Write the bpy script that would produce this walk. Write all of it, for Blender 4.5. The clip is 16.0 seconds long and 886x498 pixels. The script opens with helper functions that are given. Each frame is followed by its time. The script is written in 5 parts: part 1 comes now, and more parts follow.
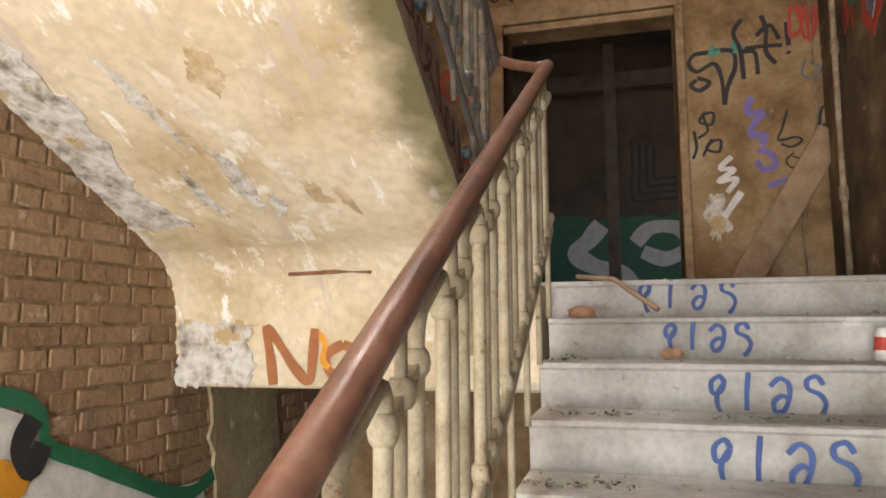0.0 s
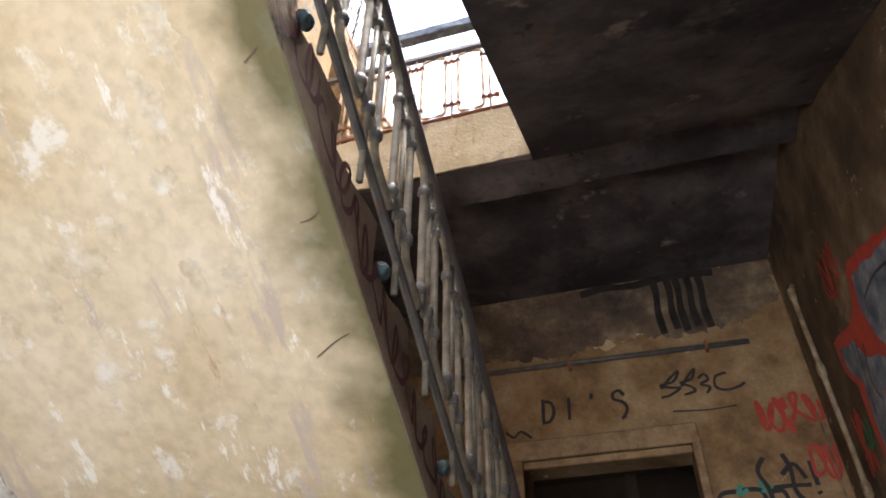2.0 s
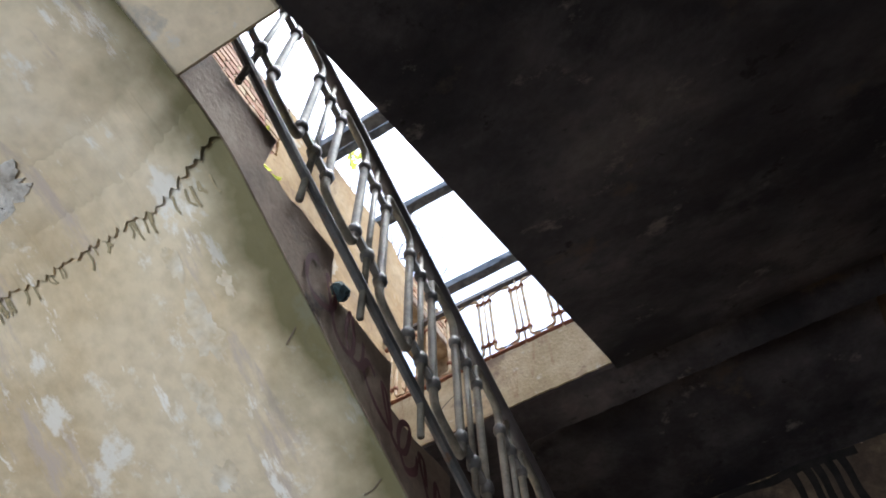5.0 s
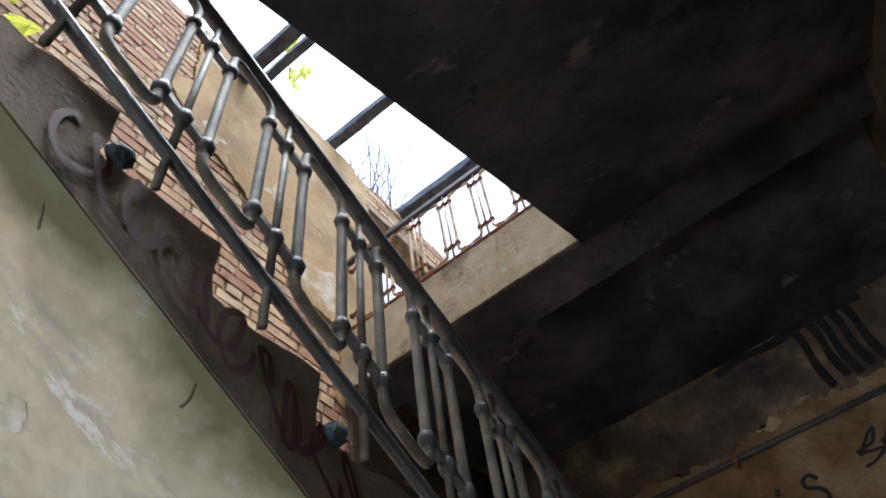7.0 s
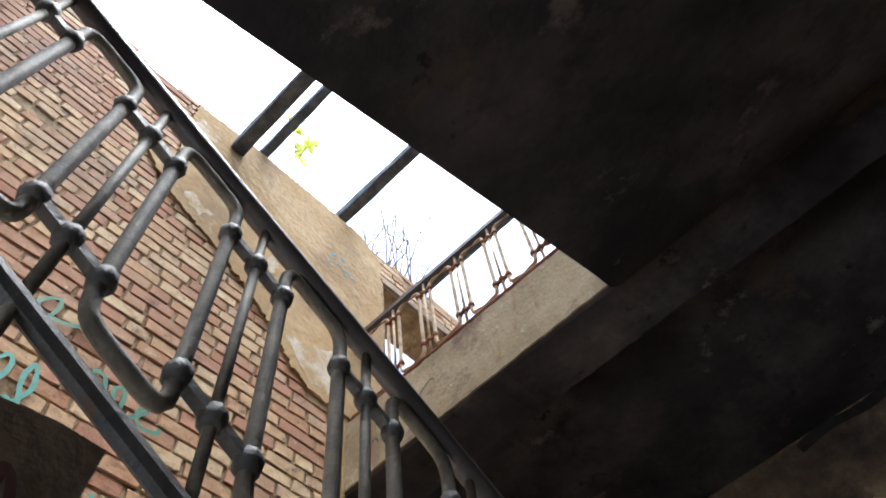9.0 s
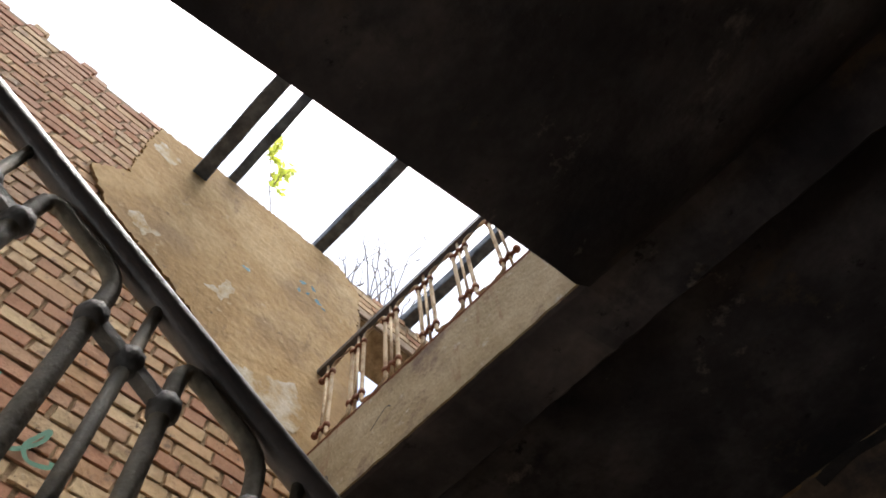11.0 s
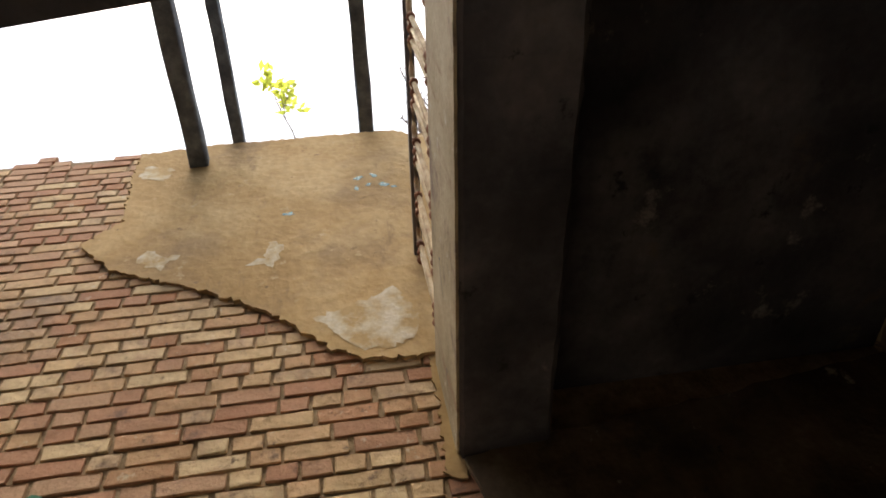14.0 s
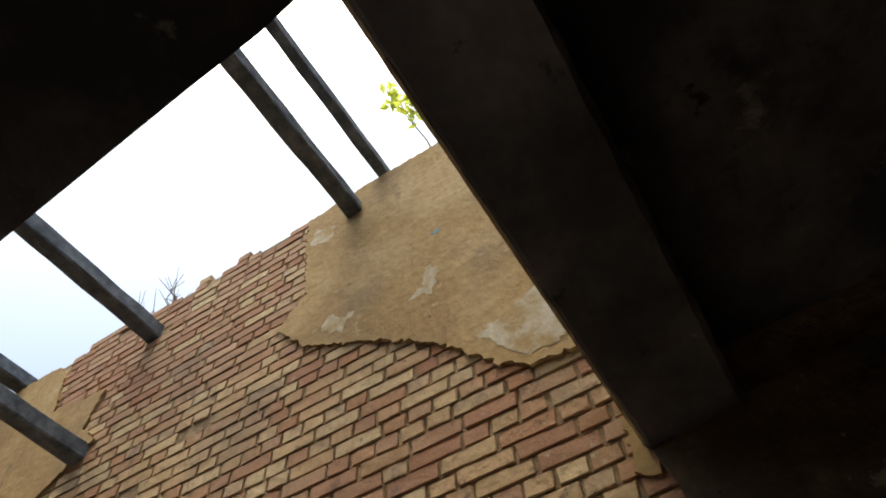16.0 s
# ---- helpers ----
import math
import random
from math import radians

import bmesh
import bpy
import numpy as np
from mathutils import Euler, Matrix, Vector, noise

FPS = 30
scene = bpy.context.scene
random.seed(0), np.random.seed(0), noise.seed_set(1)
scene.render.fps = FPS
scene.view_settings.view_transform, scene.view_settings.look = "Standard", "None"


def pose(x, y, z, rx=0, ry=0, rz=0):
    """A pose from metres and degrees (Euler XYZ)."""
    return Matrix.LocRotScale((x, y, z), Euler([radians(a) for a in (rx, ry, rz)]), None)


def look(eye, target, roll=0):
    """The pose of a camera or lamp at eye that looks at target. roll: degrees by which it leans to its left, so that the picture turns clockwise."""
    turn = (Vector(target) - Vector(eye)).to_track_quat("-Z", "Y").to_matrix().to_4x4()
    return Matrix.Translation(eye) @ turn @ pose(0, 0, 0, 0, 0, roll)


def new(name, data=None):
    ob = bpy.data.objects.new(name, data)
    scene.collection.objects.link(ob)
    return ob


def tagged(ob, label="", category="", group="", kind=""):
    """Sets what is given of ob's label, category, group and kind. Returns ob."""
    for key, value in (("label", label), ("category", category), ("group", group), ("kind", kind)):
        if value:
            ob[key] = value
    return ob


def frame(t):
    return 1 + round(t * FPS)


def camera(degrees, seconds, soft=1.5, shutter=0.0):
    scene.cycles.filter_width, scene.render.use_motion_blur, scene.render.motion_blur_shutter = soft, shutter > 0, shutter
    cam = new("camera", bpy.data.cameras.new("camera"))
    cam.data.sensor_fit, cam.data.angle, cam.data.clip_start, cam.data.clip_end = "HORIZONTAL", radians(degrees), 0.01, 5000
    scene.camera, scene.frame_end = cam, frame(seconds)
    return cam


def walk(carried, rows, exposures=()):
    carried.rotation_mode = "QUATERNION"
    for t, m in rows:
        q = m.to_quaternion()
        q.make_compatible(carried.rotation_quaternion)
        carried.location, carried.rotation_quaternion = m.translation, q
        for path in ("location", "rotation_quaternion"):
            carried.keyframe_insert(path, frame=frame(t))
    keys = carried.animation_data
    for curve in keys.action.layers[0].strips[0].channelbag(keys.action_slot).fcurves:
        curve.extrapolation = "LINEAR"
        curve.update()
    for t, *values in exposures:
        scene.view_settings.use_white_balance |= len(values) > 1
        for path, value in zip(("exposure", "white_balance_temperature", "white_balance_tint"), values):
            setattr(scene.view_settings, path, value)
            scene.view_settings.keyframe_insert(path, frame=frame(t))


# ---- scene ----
from itertools import product

from mathutils.geometry import tessellate_polygon

cam = camera(64.97, 16.0, soft=1.8)
PATH = [
    (0, (0.586, -0.225, 1.633), (0.061, 1.693, 1.85), -0.37),
    (0.5, (0.579, -0.182, 1.686), (0.071, 1.674, 2.23), 2.13),
    (1, (0.595, -0.248, 1.692), (0.077, 1.498, 2.518), 1.83),
    (1.5, (0.593, -0.274, 1.741), (0.119, 1.32, 2.852), 1.41),
    (2, (0.586, -0.279, 1.775), (0.137, 1.2, 3.044), 0.49),
    (2.5, (0.579, -0.29, 1.795), (0.125, 1.09, 3.169), -0.29),
    (3, (0.594, -0.31, 1.801), (0.133, 0.998, 3.241), -0.33),
    (3.5, (0.603, -0.299, 1.803), (0.187, 1.051, 3.218), -1.9),
    (4, (0.62, -0.318, 1.802), (0.193, 0.858, 3.363), -1.65),
    (4.2, (0.638, -0.314, 1.793), (0.219, 0.774, 3.418), -2.14),
    (6.3, (0.747, 0.069, 1.927), (0.14, 0.898, 3.643), -3.51),
    (6.5, (0.76, 0.13, 1.94), (0.194, 1.0, 3.65), -6.93),
    (7, (0.767, 0.321, 2.046), (0.168, 1.378, 3.635), -10.65),
    (7.5, (0.732, 0.447, 2.166), (0.169, 1.46, 3.795), -10.54),
    (8, (0.709, 0.581, 2.225), (0.126, 1.475, 3.917), -7.99),
    (8.5, (0.71, 0.734, 2.371), (0.1, 1.552, 4.091), -9.48),
    (9, (0.656, 0.896, 2.443), (0.108, 1.707, 4.187), -10.73),
    (9.5, (0.629, 1.052, 2.521), (0.186, 1.958, 4.248), -16.28),
    (9.7, (0.647, 1.118, 2.498), (0.214, 2.016, 4.231), -15.9),
    (11.8, (0.601, 1.72, 2.884), (0.073, 2.301, 4.723), -9.6),
    (12, (0.619, 1.831, 2.933), (0.028, 2.534, 4.71), -13.79),
    (12.5, (0.586, 2.004, 3.008), (-0.123, 2.822, 4.69), -18.35),
    (13, (0.535, 2.228, 3.148), (-0.253, 2.989, 4.821), -17.12),
    (13.5, (0.537, 2.372, 3.237), (-0.514, 2.883, 4.86), -14.28),
    (14, (0.556, 2.514, 3.354), (-0.553, 2.771, 4.999), -16.95),
    (14.5, (0.53, 2.768, 3.493), (-0.599, 2.687, 5.142), -9.44),
    (15, (0.536, 2.849, 3.528), (-0.434, 2.598, 5.259), -8.55),
    (15.5, (0.541, 3.005, 3.558), (-0.423, 2.585, 5.259), -5.91),
    (16, (0.469, 3.106, 3.581), (-0.561, 2.64, 5.231), -8.21),
]
EXPOSURES = [(0.0, 3.4, 6200, 10), (0.5, 3.35, 6150, 10), (1.5, 3.0, 5900, 10), (2.5, 2.5, 5400, 8), (4.2, 2.15, 5100, 6), (6.3, 1.8, 5050, 5), (7.5, 1.8, 5050, 5), (8.5, 1.9, 5100, 5), (9.7, 1.65, 5300, 5),
             (11.8, 1.1, 5900, 6), (12.5, 0.95, 6000, 6), (13.0, 1.0, 6100, 6), (14.0, 1.25, 6200, 5), (14.5, 1.25, 6200, 4), (15.2, 1.15, 6100, 2), (16.0, 0.9, 6000, 0)]
walk(cam, [(t, look(eye, target, roll)) for t, eye, target, roll in PATH], EXPOSURES)

# ---- light: open roof, and the ground-floor entrance behind the stairs ----
world = bpy.data.worlds.new("sky")
scene.world = world
world.use_nodes = True
wn = world.node_tree.nodes
sky = wn.new("ShaderNodeTexSky")
sky.sky_type = "NISHITA"
sky.sun_disc = False
sky.sun_elevation = radians(78)
sky.sun_rotation = radians(100)
sky.air_density, sky.dust_density, sky.ozone_density = 1.0, 10.0, 0.2
wn["Background"].inputs[1].default_value = 0.15
world.node_tree.links.new(sky.outputs[0], wn["Background"].inputs[0])

sun = new("sun", bpy.data.lights.new("sun", "SUN"))
sun.data.energy, sun.data.angle, sun.data.color = 1.0, radians(28), (1.0, 0.90, 0.74)
sun.matrix_world = look((0.209 * 12, -0.037 * 12, 12), (0, 0, 0))

gate = new("entrance_daylight", bpy.data.lights.new("entrance_daylight", "AREA"))
gate.data.shape, gate.data.size, gate.data.size_y = "RECTANGLE", 2.9, 2.3
gate.data.energy, gate.data.color = 31, (1.0, 0.97, 0.93)
gate.matrix_world = look((-0.1, -3.02, 1.35), (-0.1, 3, 1.5))

# ---- plan, metres ----
XL, XR, YF, YBACK = -1.58, 1.85, 4.783, -3.0      # faces of the stairwell's walls
RISE, TREAD = 0.166, 0.30
SLOPE = RISE / TREAD
Z1, Z2, Z3 = 1.826, 3.65, 5.632                    # landings
TOP = 8.16                                         # ragged top of the roofless walls


# ---- materials ----
def mat(name, tones, scale=3.0, rough=0.85, bump=0.3, grain=60.0, metal=0.0, per=0.0, stain=None, spec=0.3, moss=None):
    """Mottled surface: tones is a list of (position, colour) over a broad noise, a fine grain on top; per: shift of tone by object."""
    m = bpy.data.materials.new(name)
    m.use_nodes = True
    n, l = m.node_tree.nodes, m.node_tree.links
    b = n["Principled BSDF"]
    b.inputs["Roughness"].default_value, b.inputs["Metallic"].default_value = rough, metal
    b.inputs["Specular IOR Level"].default_value = spec
    co = n.new("ShaderNodeTexCoord")
    big = n.new("ShaderNodeTexNoise")
    big.inputs["Scale"].default_value, big.inputs["Detail"].default_value, big.inputs["Roughness"].default_value = scale, 8, 0.62
    geo = n.new("ShaderNodeNewGeometry")
    l.new(geo.outputs["Position"], big.inputs["Vector"])
    ramp = n.new("ShaderNodeValToRGB")
    while len(ramp.color_ramp.elements) < len(tones):
        ramp.color_ramp.elements.new(0.5)
    for e, (p, c) in zip(ramp.color_ramp.elements, tones):
        e.position, e.color = p, (*c, 1)
    value = big.outputs["Fac"]
    if per:
        info = n.new("ShaderNodeObjectInfo")
        isl = n.new("ShaderNodeMath")
        isl.operation = "ADD"
        l.new(info.outputs["Random"], isl.inputs[0])
        l.new(geo.outputs["Random Per Island"], isl.inputs[1])
        fr = n.new("ShaderNodeMath")
        fr.operation = "FRACT"
        l.new(isl.outputs[0], fr.inputs[0])
        mx = n.new("ShaderNodeMix")
        mx.inputs[0].default_value = per
        l.new(value, mx.inputs[2])
        l.new(fr.outputs[0], mx.inputs[3])
        value = mx.outputs[0]
    l.new(value, ramp.inputs[0])
    fine = n.new("ShaderNodeTexNoise")
    fine.inputs["Scale"].default_value, fine.inputs["Detail"].default_value = grain, 4
    l.new(geo.outputs["Position"], fine.inputs["Vector"])
    mul = n.new("ShaderNodeMix")
    mul.data_type, mul.blend_type = "RGBA", "MULTIPLY"
    mul.inputs[0].default_value = 0.35
    l.new(ramp.outputs[0], mul.inputs[6])
    gr = n.new("ShaderNodeValToRGB")
    gr.color_ramp.elements[0].position, gr.color_ramp.elements[0].color = 0.3, (0.55, 0.53, 0.5, 1)
    gr.color_ramp.elements[1].position, gr.color_ramp.elements[1].color = 0.6, (1, 1, 1, 1)
    l.new(fine.outputs["Fac"], gr.inputs[0])
    l.new(gr.outputs[0], mul.inputs[7])
    colour = mul.outputs[2]
    if stain:
        for colr, sc, lo, hi, *far in stain:
            sn = n.new("ShaderNodeTexNoise")
            sn.inputs["Scale"].default_value, sn.inputs["Detail"].default_value, sn.inputs["Roughness"].default_value = sc, 9, 0.7
            shift = n.new("ShaderNodeVectorMath")
            shift.inputs[1].default_value = (sc * 3.7, sc * 1.3, sc)
            l.new(geo.outputs["Position"], shift.inputs[0])
            if far:
                long = n.new("ShaderNodeVectorMath")
                long.operation = "MULTIPLY"
                long.inputs[1].default_value = far[0]
                l.new(shift.outputs[0], long.inputs[0])
                l.new(long.outputs[0], sn.inputs["Vector"])
            else:
                l.new(shift.outputs[0], sn.inputs["Vector"])
            sr = n.new("ShaderNodeMapRange")
            sr.inputs[1].default_value, sr.inputs[2].default_value = lo, hi
            l.new(sn.outputs["Fac"], sr.inputs[0])
            sm = n.new("ShaderNodeMix")
            sm.data_type = "RGBA"
            l.new(sr.outputs[0], sm.inputs[0])
            l.new(colour, sm.inputs[6])
            sm.inputs[7].default_value = (*colr, 1)
            colour = sm.outputs[2]
    if moss:
        x0, x1, colr = moss
        sx = n.new("ShaderNodeSeparateXYZ")
        l.new(geo.outputs["Position"], sx.inputs[0])
        mn = n.new("ShaderNodeTexNoise")
        mn.inputs["Scale"].default_value, mn.inputs["Detail"].default_value = 5.0, 8
        l.new(geo.outputs["Position"], mn.inputs["Vector"])
        wob = n.new("ShaderNodeMath")
        wob.operation = "MULTIPLY_ADD"
        wob.inputs[1].default_value = 0.34
        l.new(mn.outputs["Fac"], wob.inputs[0])
        l.new(sx.outputs["X"], wob.inputs[2])
        mr = n.new("ShaderNodeMapRange")
        mr.inputs[1].default_value, mr.inputs[2].default_value, mr.inputs[4].default_value = x0 + 0.17, x1 + 0.17, 0.9
        l.new(wob.outputs[0], mr.inputs[0])
        mm = n.new("ShaderNodeMix")
        mm.data_type = "RGBA"
        l.new(mr.outputs[0], mm.inputs[0])
        l.new(colour, mm.inputs[6])
        mm.inputs[7].default_value = (*colr, 1)
        colour = mm.outputs[2]
    l.new(colour, b.inputs["Base Color"])
    add = n.new("ShaderNodeMath")
    add.operation = "MULTIPLY_ADD"
    add.inputs[1].default_value = 0.35
    l.new(fine.outputs["Fac"], add.inputs[0])
    l.new(big.outputs["Fac"], add.inputs[2])
    bp = n.new("ShaderNodeBump")
    bp.inputs["Strength"].default_value, bp.inputs["Distance"].default_value = bump, 0.02
    l.new(add.outputs[0], bp.inputs["Height"])
    l.new(bp.outputs[0], b.inputs["Normal"])
    return m


M_SOFFIT = mat("cream_plaster", [(0.28, (0.47, 0.355, 0.19)), (0.45, (0.65, 0.545, 0.365)), (0.6, (0.715, 0.62, 0.445)), (0.75, (0.77, 0.70, 0.56))], 1.7, 0.9, 0.3, 22,
               stain=[((0.76, 0.72, 0.63), 3.0, 0.60, 0.66), ((0.75, 0.71, 0.62), 6.0, 0.60, 0.66, (1.0, 0.6, 0.8)), ((0.46, 0.36, 0.22), 1.3, 0.62, 0.72), ((0.42, 0.40, 0.36), 5.0, 0.68, 0.74), ((0.36, 0.30, 0.17), 0.9, 0.60, 0.78), ((0.52, 0.44, 0.36), 6.0, 0.57, 0.64, (1.0, 0.22, 0.3)), ((0.82, 0.78, 0.70), 8.0, 0.60, 0.64, (1.0, 0.3, 0.4)), ((0.40, 0.26, 0.15), 5.0, 0.66, 0.72, (1.0, 0.2, 0.3))], moss=(-0.23, -0.07, (0.105, 0.095, 0.034)))
M_CREAM = mat("cream_beam_plaster", [(0.28, (0.46, 0.37, 0.23)), (0.45, (0.64, 0.54, 0.37)), (0.62, (0.72, 0.62, 0.45)), (0.75, (0.78, 0.70, 0.55))], 1.7, 0.9, 0.3, 28,
              stain=[((0.44, 0.40, 0.33), 2.6, 0.55, 0.62), ((0.60, 0.56, 0.49), 6.0, 0.57, 0.62), ((0.76, 0.72, 0.64), 4.0, 0.62, 0.68), ((0.30, 0.24, 0.16), 1.5, 0.60, 0.72)])
M_FLAKE = mat("bare_grey_plaster", [(0.34, (0.22, 0.18, 0.13)), (0.44, (0.44, 0.40, 0.34)), (0.54, (0.62, 0.59, 0.53)), (0.7, (0.72, 0.70, 0.66))], 12.0, 0.95, 0.9, 30,
              stain=[((0.46, 0.33, 0.17), 4.5, 0.55, 0.61), ((0.10, 0.08, 0.06), 11.0, 0.63, 0.67)])
M_PALE = mat("pale_scraped_plaster", [(0.36, (0.60, 0.50, 0.33)), (0.46, (0.66, 0.575, 0.42)), (0.56, (0.70, 0.63, 0.49)), (0.68, (0.77, 0.73, 0.64))], 16.0, 0.95, 0.12, 30)
M_STREAK = mat("tan_water_stain", [(0.36, (0.42, 0.30, 0.16)), (0.5, (0.55, 0.42, 0.25)), (0.66, (0.66, 0.55, 0.37))], 9.0, 0.92, 0.4, 50)
M_FASCIA = mat("brown_painted_concrete", [(0.3, (0.15, 0.11, 0.08)), (0.5, (0.275, 0.208, 0.15)), (0.7, (0.38, 0.31, 0.23))], 4, 0.85, 0.4, 70,
               stain=[((0.05, 0.04, 0.035), 3.0, 0.62, 0.7)])
# Shade of the landing and flight undersides is mixed into these near-black tones.
M_DARK = mat("stained_shaded_plaster", [(0.3, (0.018, 0.016, 0.017)), (0.45, (0.044, 0.038, 0.039)), (0.58, (0.082, 0.071, 0.069)), (0.72, (0.14, 0.12, 0.108))], 1.8, 0.9, 0.3, 30,
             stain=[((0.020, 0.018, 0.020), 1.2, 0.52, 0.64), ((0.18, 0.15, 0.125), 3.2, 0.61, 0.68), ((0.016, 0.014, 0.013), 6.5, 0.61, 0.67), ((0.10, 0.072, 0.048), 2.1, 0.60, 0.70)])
M_FAR = mat("ochre_wall_plaster", [(0.3, (0.11, 0.065, 0.03)), (0.47, (0.25, 0.16, 0.075)), (0.6, (0.35, 0.25, 0.135)), (0.75, (0.50, 0.41, 0.28))], 2.2, 0.85, 0.35, 40,
            stain=[((0.10, 0.075, 0.05), 1.6, 0.6, 0.72), ((0.66, 0.58, 0.44), 5.0, 0.66, 0.7)])
# M_FAR's stained plaster in lower tones, with the dim side's shade coloured in.
M_RIGHT = mat("stained_brown_plaster_dimmed", [(0.3, (0.032, 0.022, 0.014)), (0.47, (0.085, 0.058, 0.032)), (0.6, (0.15, 0.105, 0.058)), (0.75, (0.28, 0.215, 0.135))], 2.4, 0.85, 0.5, 40,
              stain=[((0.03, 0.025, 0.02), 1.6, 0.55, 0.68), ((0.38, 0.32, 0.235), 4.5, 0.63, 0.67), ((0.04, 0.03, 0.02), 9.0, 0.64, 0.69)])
M_UPPER = mat("tan_sandy_plaster", [(0.3, (0.27, 0.165, 0.062)), (0.5, (0.365, 0.24, 0.10)), (0.7, (0.45, 0.325, 0.165))], 1.6, 0.95, 1.0, 20,
              stain=[((0.50, 0.45, 0.35), 2.6, 0.68, 0.70), ((0.22, 0.145, 0.075), 1.0, 0.52, 0.70), ((0.19, 0.125, 0.065), 5.0, 0.60, 0.72, (1.0, 1.0, 0.3)), ((0.15, 0.095, 0.05), 14.0, 0.63, 0.70), ((0.42, 0.31, 0.17), 9.0, 0.62, 0.70)])
M_MORTAR = mat("old_lime_mortar", [(0.3, (0.13, 0.085, 0.043)), (0.5, (0.25, 0.17, 0.09)), (0.7, (0.37, 0.275, 0.165))], 10, 0.95, 0.8, 60)
BRICKS = [(0.0, (0.30, 0.11, 0.045)), (0.24, (0.37, 0.20, 0.105)), (0.40, (0.42, 0.265, 0.14)), (0.57, (0.46, 0.32, 0.17)), (0.74, (0.50, 0.375, 0.215)), (0.82, (0.42, 0.29, 0.17)), (0.90, (0.17, 0.125, 0.10))]
M_BRICK = mat("weathered_brick", BRICKS, 9, 0.9, 0.8, 34, per=0.66, stain=[((0.17, 0.11, 0.07), 7.0, 0.58, 0.68), ((0.24, 0.165, 0.11), 0.9, 0.58, 0.75), ((0.50, 0.42, 0.30), 11.0, 0.61, 0.70), ((0.11, 0.075, 0.05), 18.0, 0.61, 0.69)])
M_BRICKRED = mat("red_brick", [(0.0, (0.31, 0.10, 0.05)), (0.2, (0.33, 0.165, 0.092)), (0.6, (0.37, 0.215, 0.125)), (1.0, (0.42, 0.275, 0.165))], 9, 0.9, 0.5, 70, per=0.66, stain=[((0.17, 0.10, 0.068), 6.0, 0.58, 0.68), ((0.24, 0.165, 0.11), 0.9, 0.58, 0.75), ((0.46, 0.37, 0.27), 11.0, 0.62, 0.70)])
M_BRICKLOW = mat("brown_limewashed_brick", [(0.0, (0.17, 0.10, 0.055)), (0.5, (0.29, 0.185, 0.105)), (1.0, (0.40, 0.275, 0.17))], 6, 0.9, 1.0, 40, per=0.35, stain=[((0.22, 0.15, 0.11), 2.2, 0.55, 0.68), ((0.50, 0.40, 0.30), 5.0, 0.62, 0.70), ((0.12, 0.09, 0.07), 9.0, 0.64, 0.70)])
M_STEP = mat("worn_grey_concrete", [(0.3, (0.27, 0.25, 0.215)), (0.5, (0.40, 0.38, 0.345)), (0.7, (0.52, 0.505, 0.47))], 3.5, 0.85, 0.3, 45,
             stain=[((0.22, 0.19, 0.145), 3.5, 0.58, 0.70), ((0.58, 0.57, 0.54), 5.0, 0.62, 0.68), ((0.17, 0.14, 0.10), 14.0, 0.66, 0.71)])
M_BEAMFACE = mat("grey_cement_render", [(0.3, (0.22, 0.165, 0.09)), (0.5, (0.34, 0.27, 0.155)), (0.7, (0.45, 0.37, 0.24))], 2.4, 0.9, 0.6, 40,
                 stain=[((0.15, 0.10, 0.07), 2.0, 0.54, 0.64), ((0.48, 0.43, 0.34), 7.0, 0.60, 0.66), ((0.24, 0.16, 0.09), 6.0, 0.58, 0.66, (1.0, 1.0, 0.2))])
M_IRON = mat("dusty_painted_iron", [(0.3, (0.29, 0.24, 0.15)), (0.5, (0.42, 0.365, 0.25)), (0.7, (0.51, 0.455, 0.33))], 14, 0.6, 0.3, 140, metal=0.0,
             stain=[((0.20, 0.09, 0.04), 9, 0.60, 0.66)])
# Dark iron of the wall pipe; also darkens the backlit collars and lower bar.
M_IRONDARK = mat("dark_grey_iron", [(0.3, (0.06, 0.06, 0.06)), (0.6, (0.12, 0.113, 0.105))], 14, 0.5, 0.3, 140, stain=[((0.12, 0.07, 0.04), 9, 0.62, 0.68)])
# Cream bars coloured part-way to their backlit silhouette.
M_IRONMID = mat("worn_beige_iron_backlit", [(0.3, (0.09, 0.082, 0.066)), (0.5, (0.17, 0.153, 0.118)), (0.7, (0.28, 0.25, 0.19))], 14, 0.6, 0.3, 140, stain=[((0.13, 0.07, 0.04), 9, 0.62, 0.68)])
M_ANCHOR = mat("blackened_teal_metal", [(0.3, (0.03, 0.035, 0.035)), (0.5, (0.05, 0.075, 0.08)), (0.7, (0.10, 0.15, 0.16))], 30, 0.7, 0.6, 120)
M_RUSTY = mat("rusty_tan_iron", [(0.3, (0.32, 0.19, 0.10)), (0.5, (0.56, 0.43, 0.26)), (0.7, (0.66, 0.55, 0.38))], 12, 0.8, 0.4, 140)
M_RUST = mat("rusted_iron", [(0.3, (0.13, 0.055, 0.03)), (0.6, (0.28, 0.12, 0.06))], 12, 0.85, 0.4, 140)
M_RAIL = mat("red_brown_painted_rail", [(0.3, (0.055, 0.028, 0.02)), (0.5, (0.125, 0.058, 0.036)), (0.7, (0.20, 0.105, 0.07))], 7, 0.36, 0.2, 90, spec=0.6, stain=[((0.05, 0.04, 0.04), 4.0, 0.60, 0.70)])
M_RAILDARK = mat("dark_painted_rail", [(0.3, (0.05, 0.045, 0.045)), (0.6, (0.10, 0.085, 0.08))], 7, 0.4, 0.2, 90, spec=0.5)
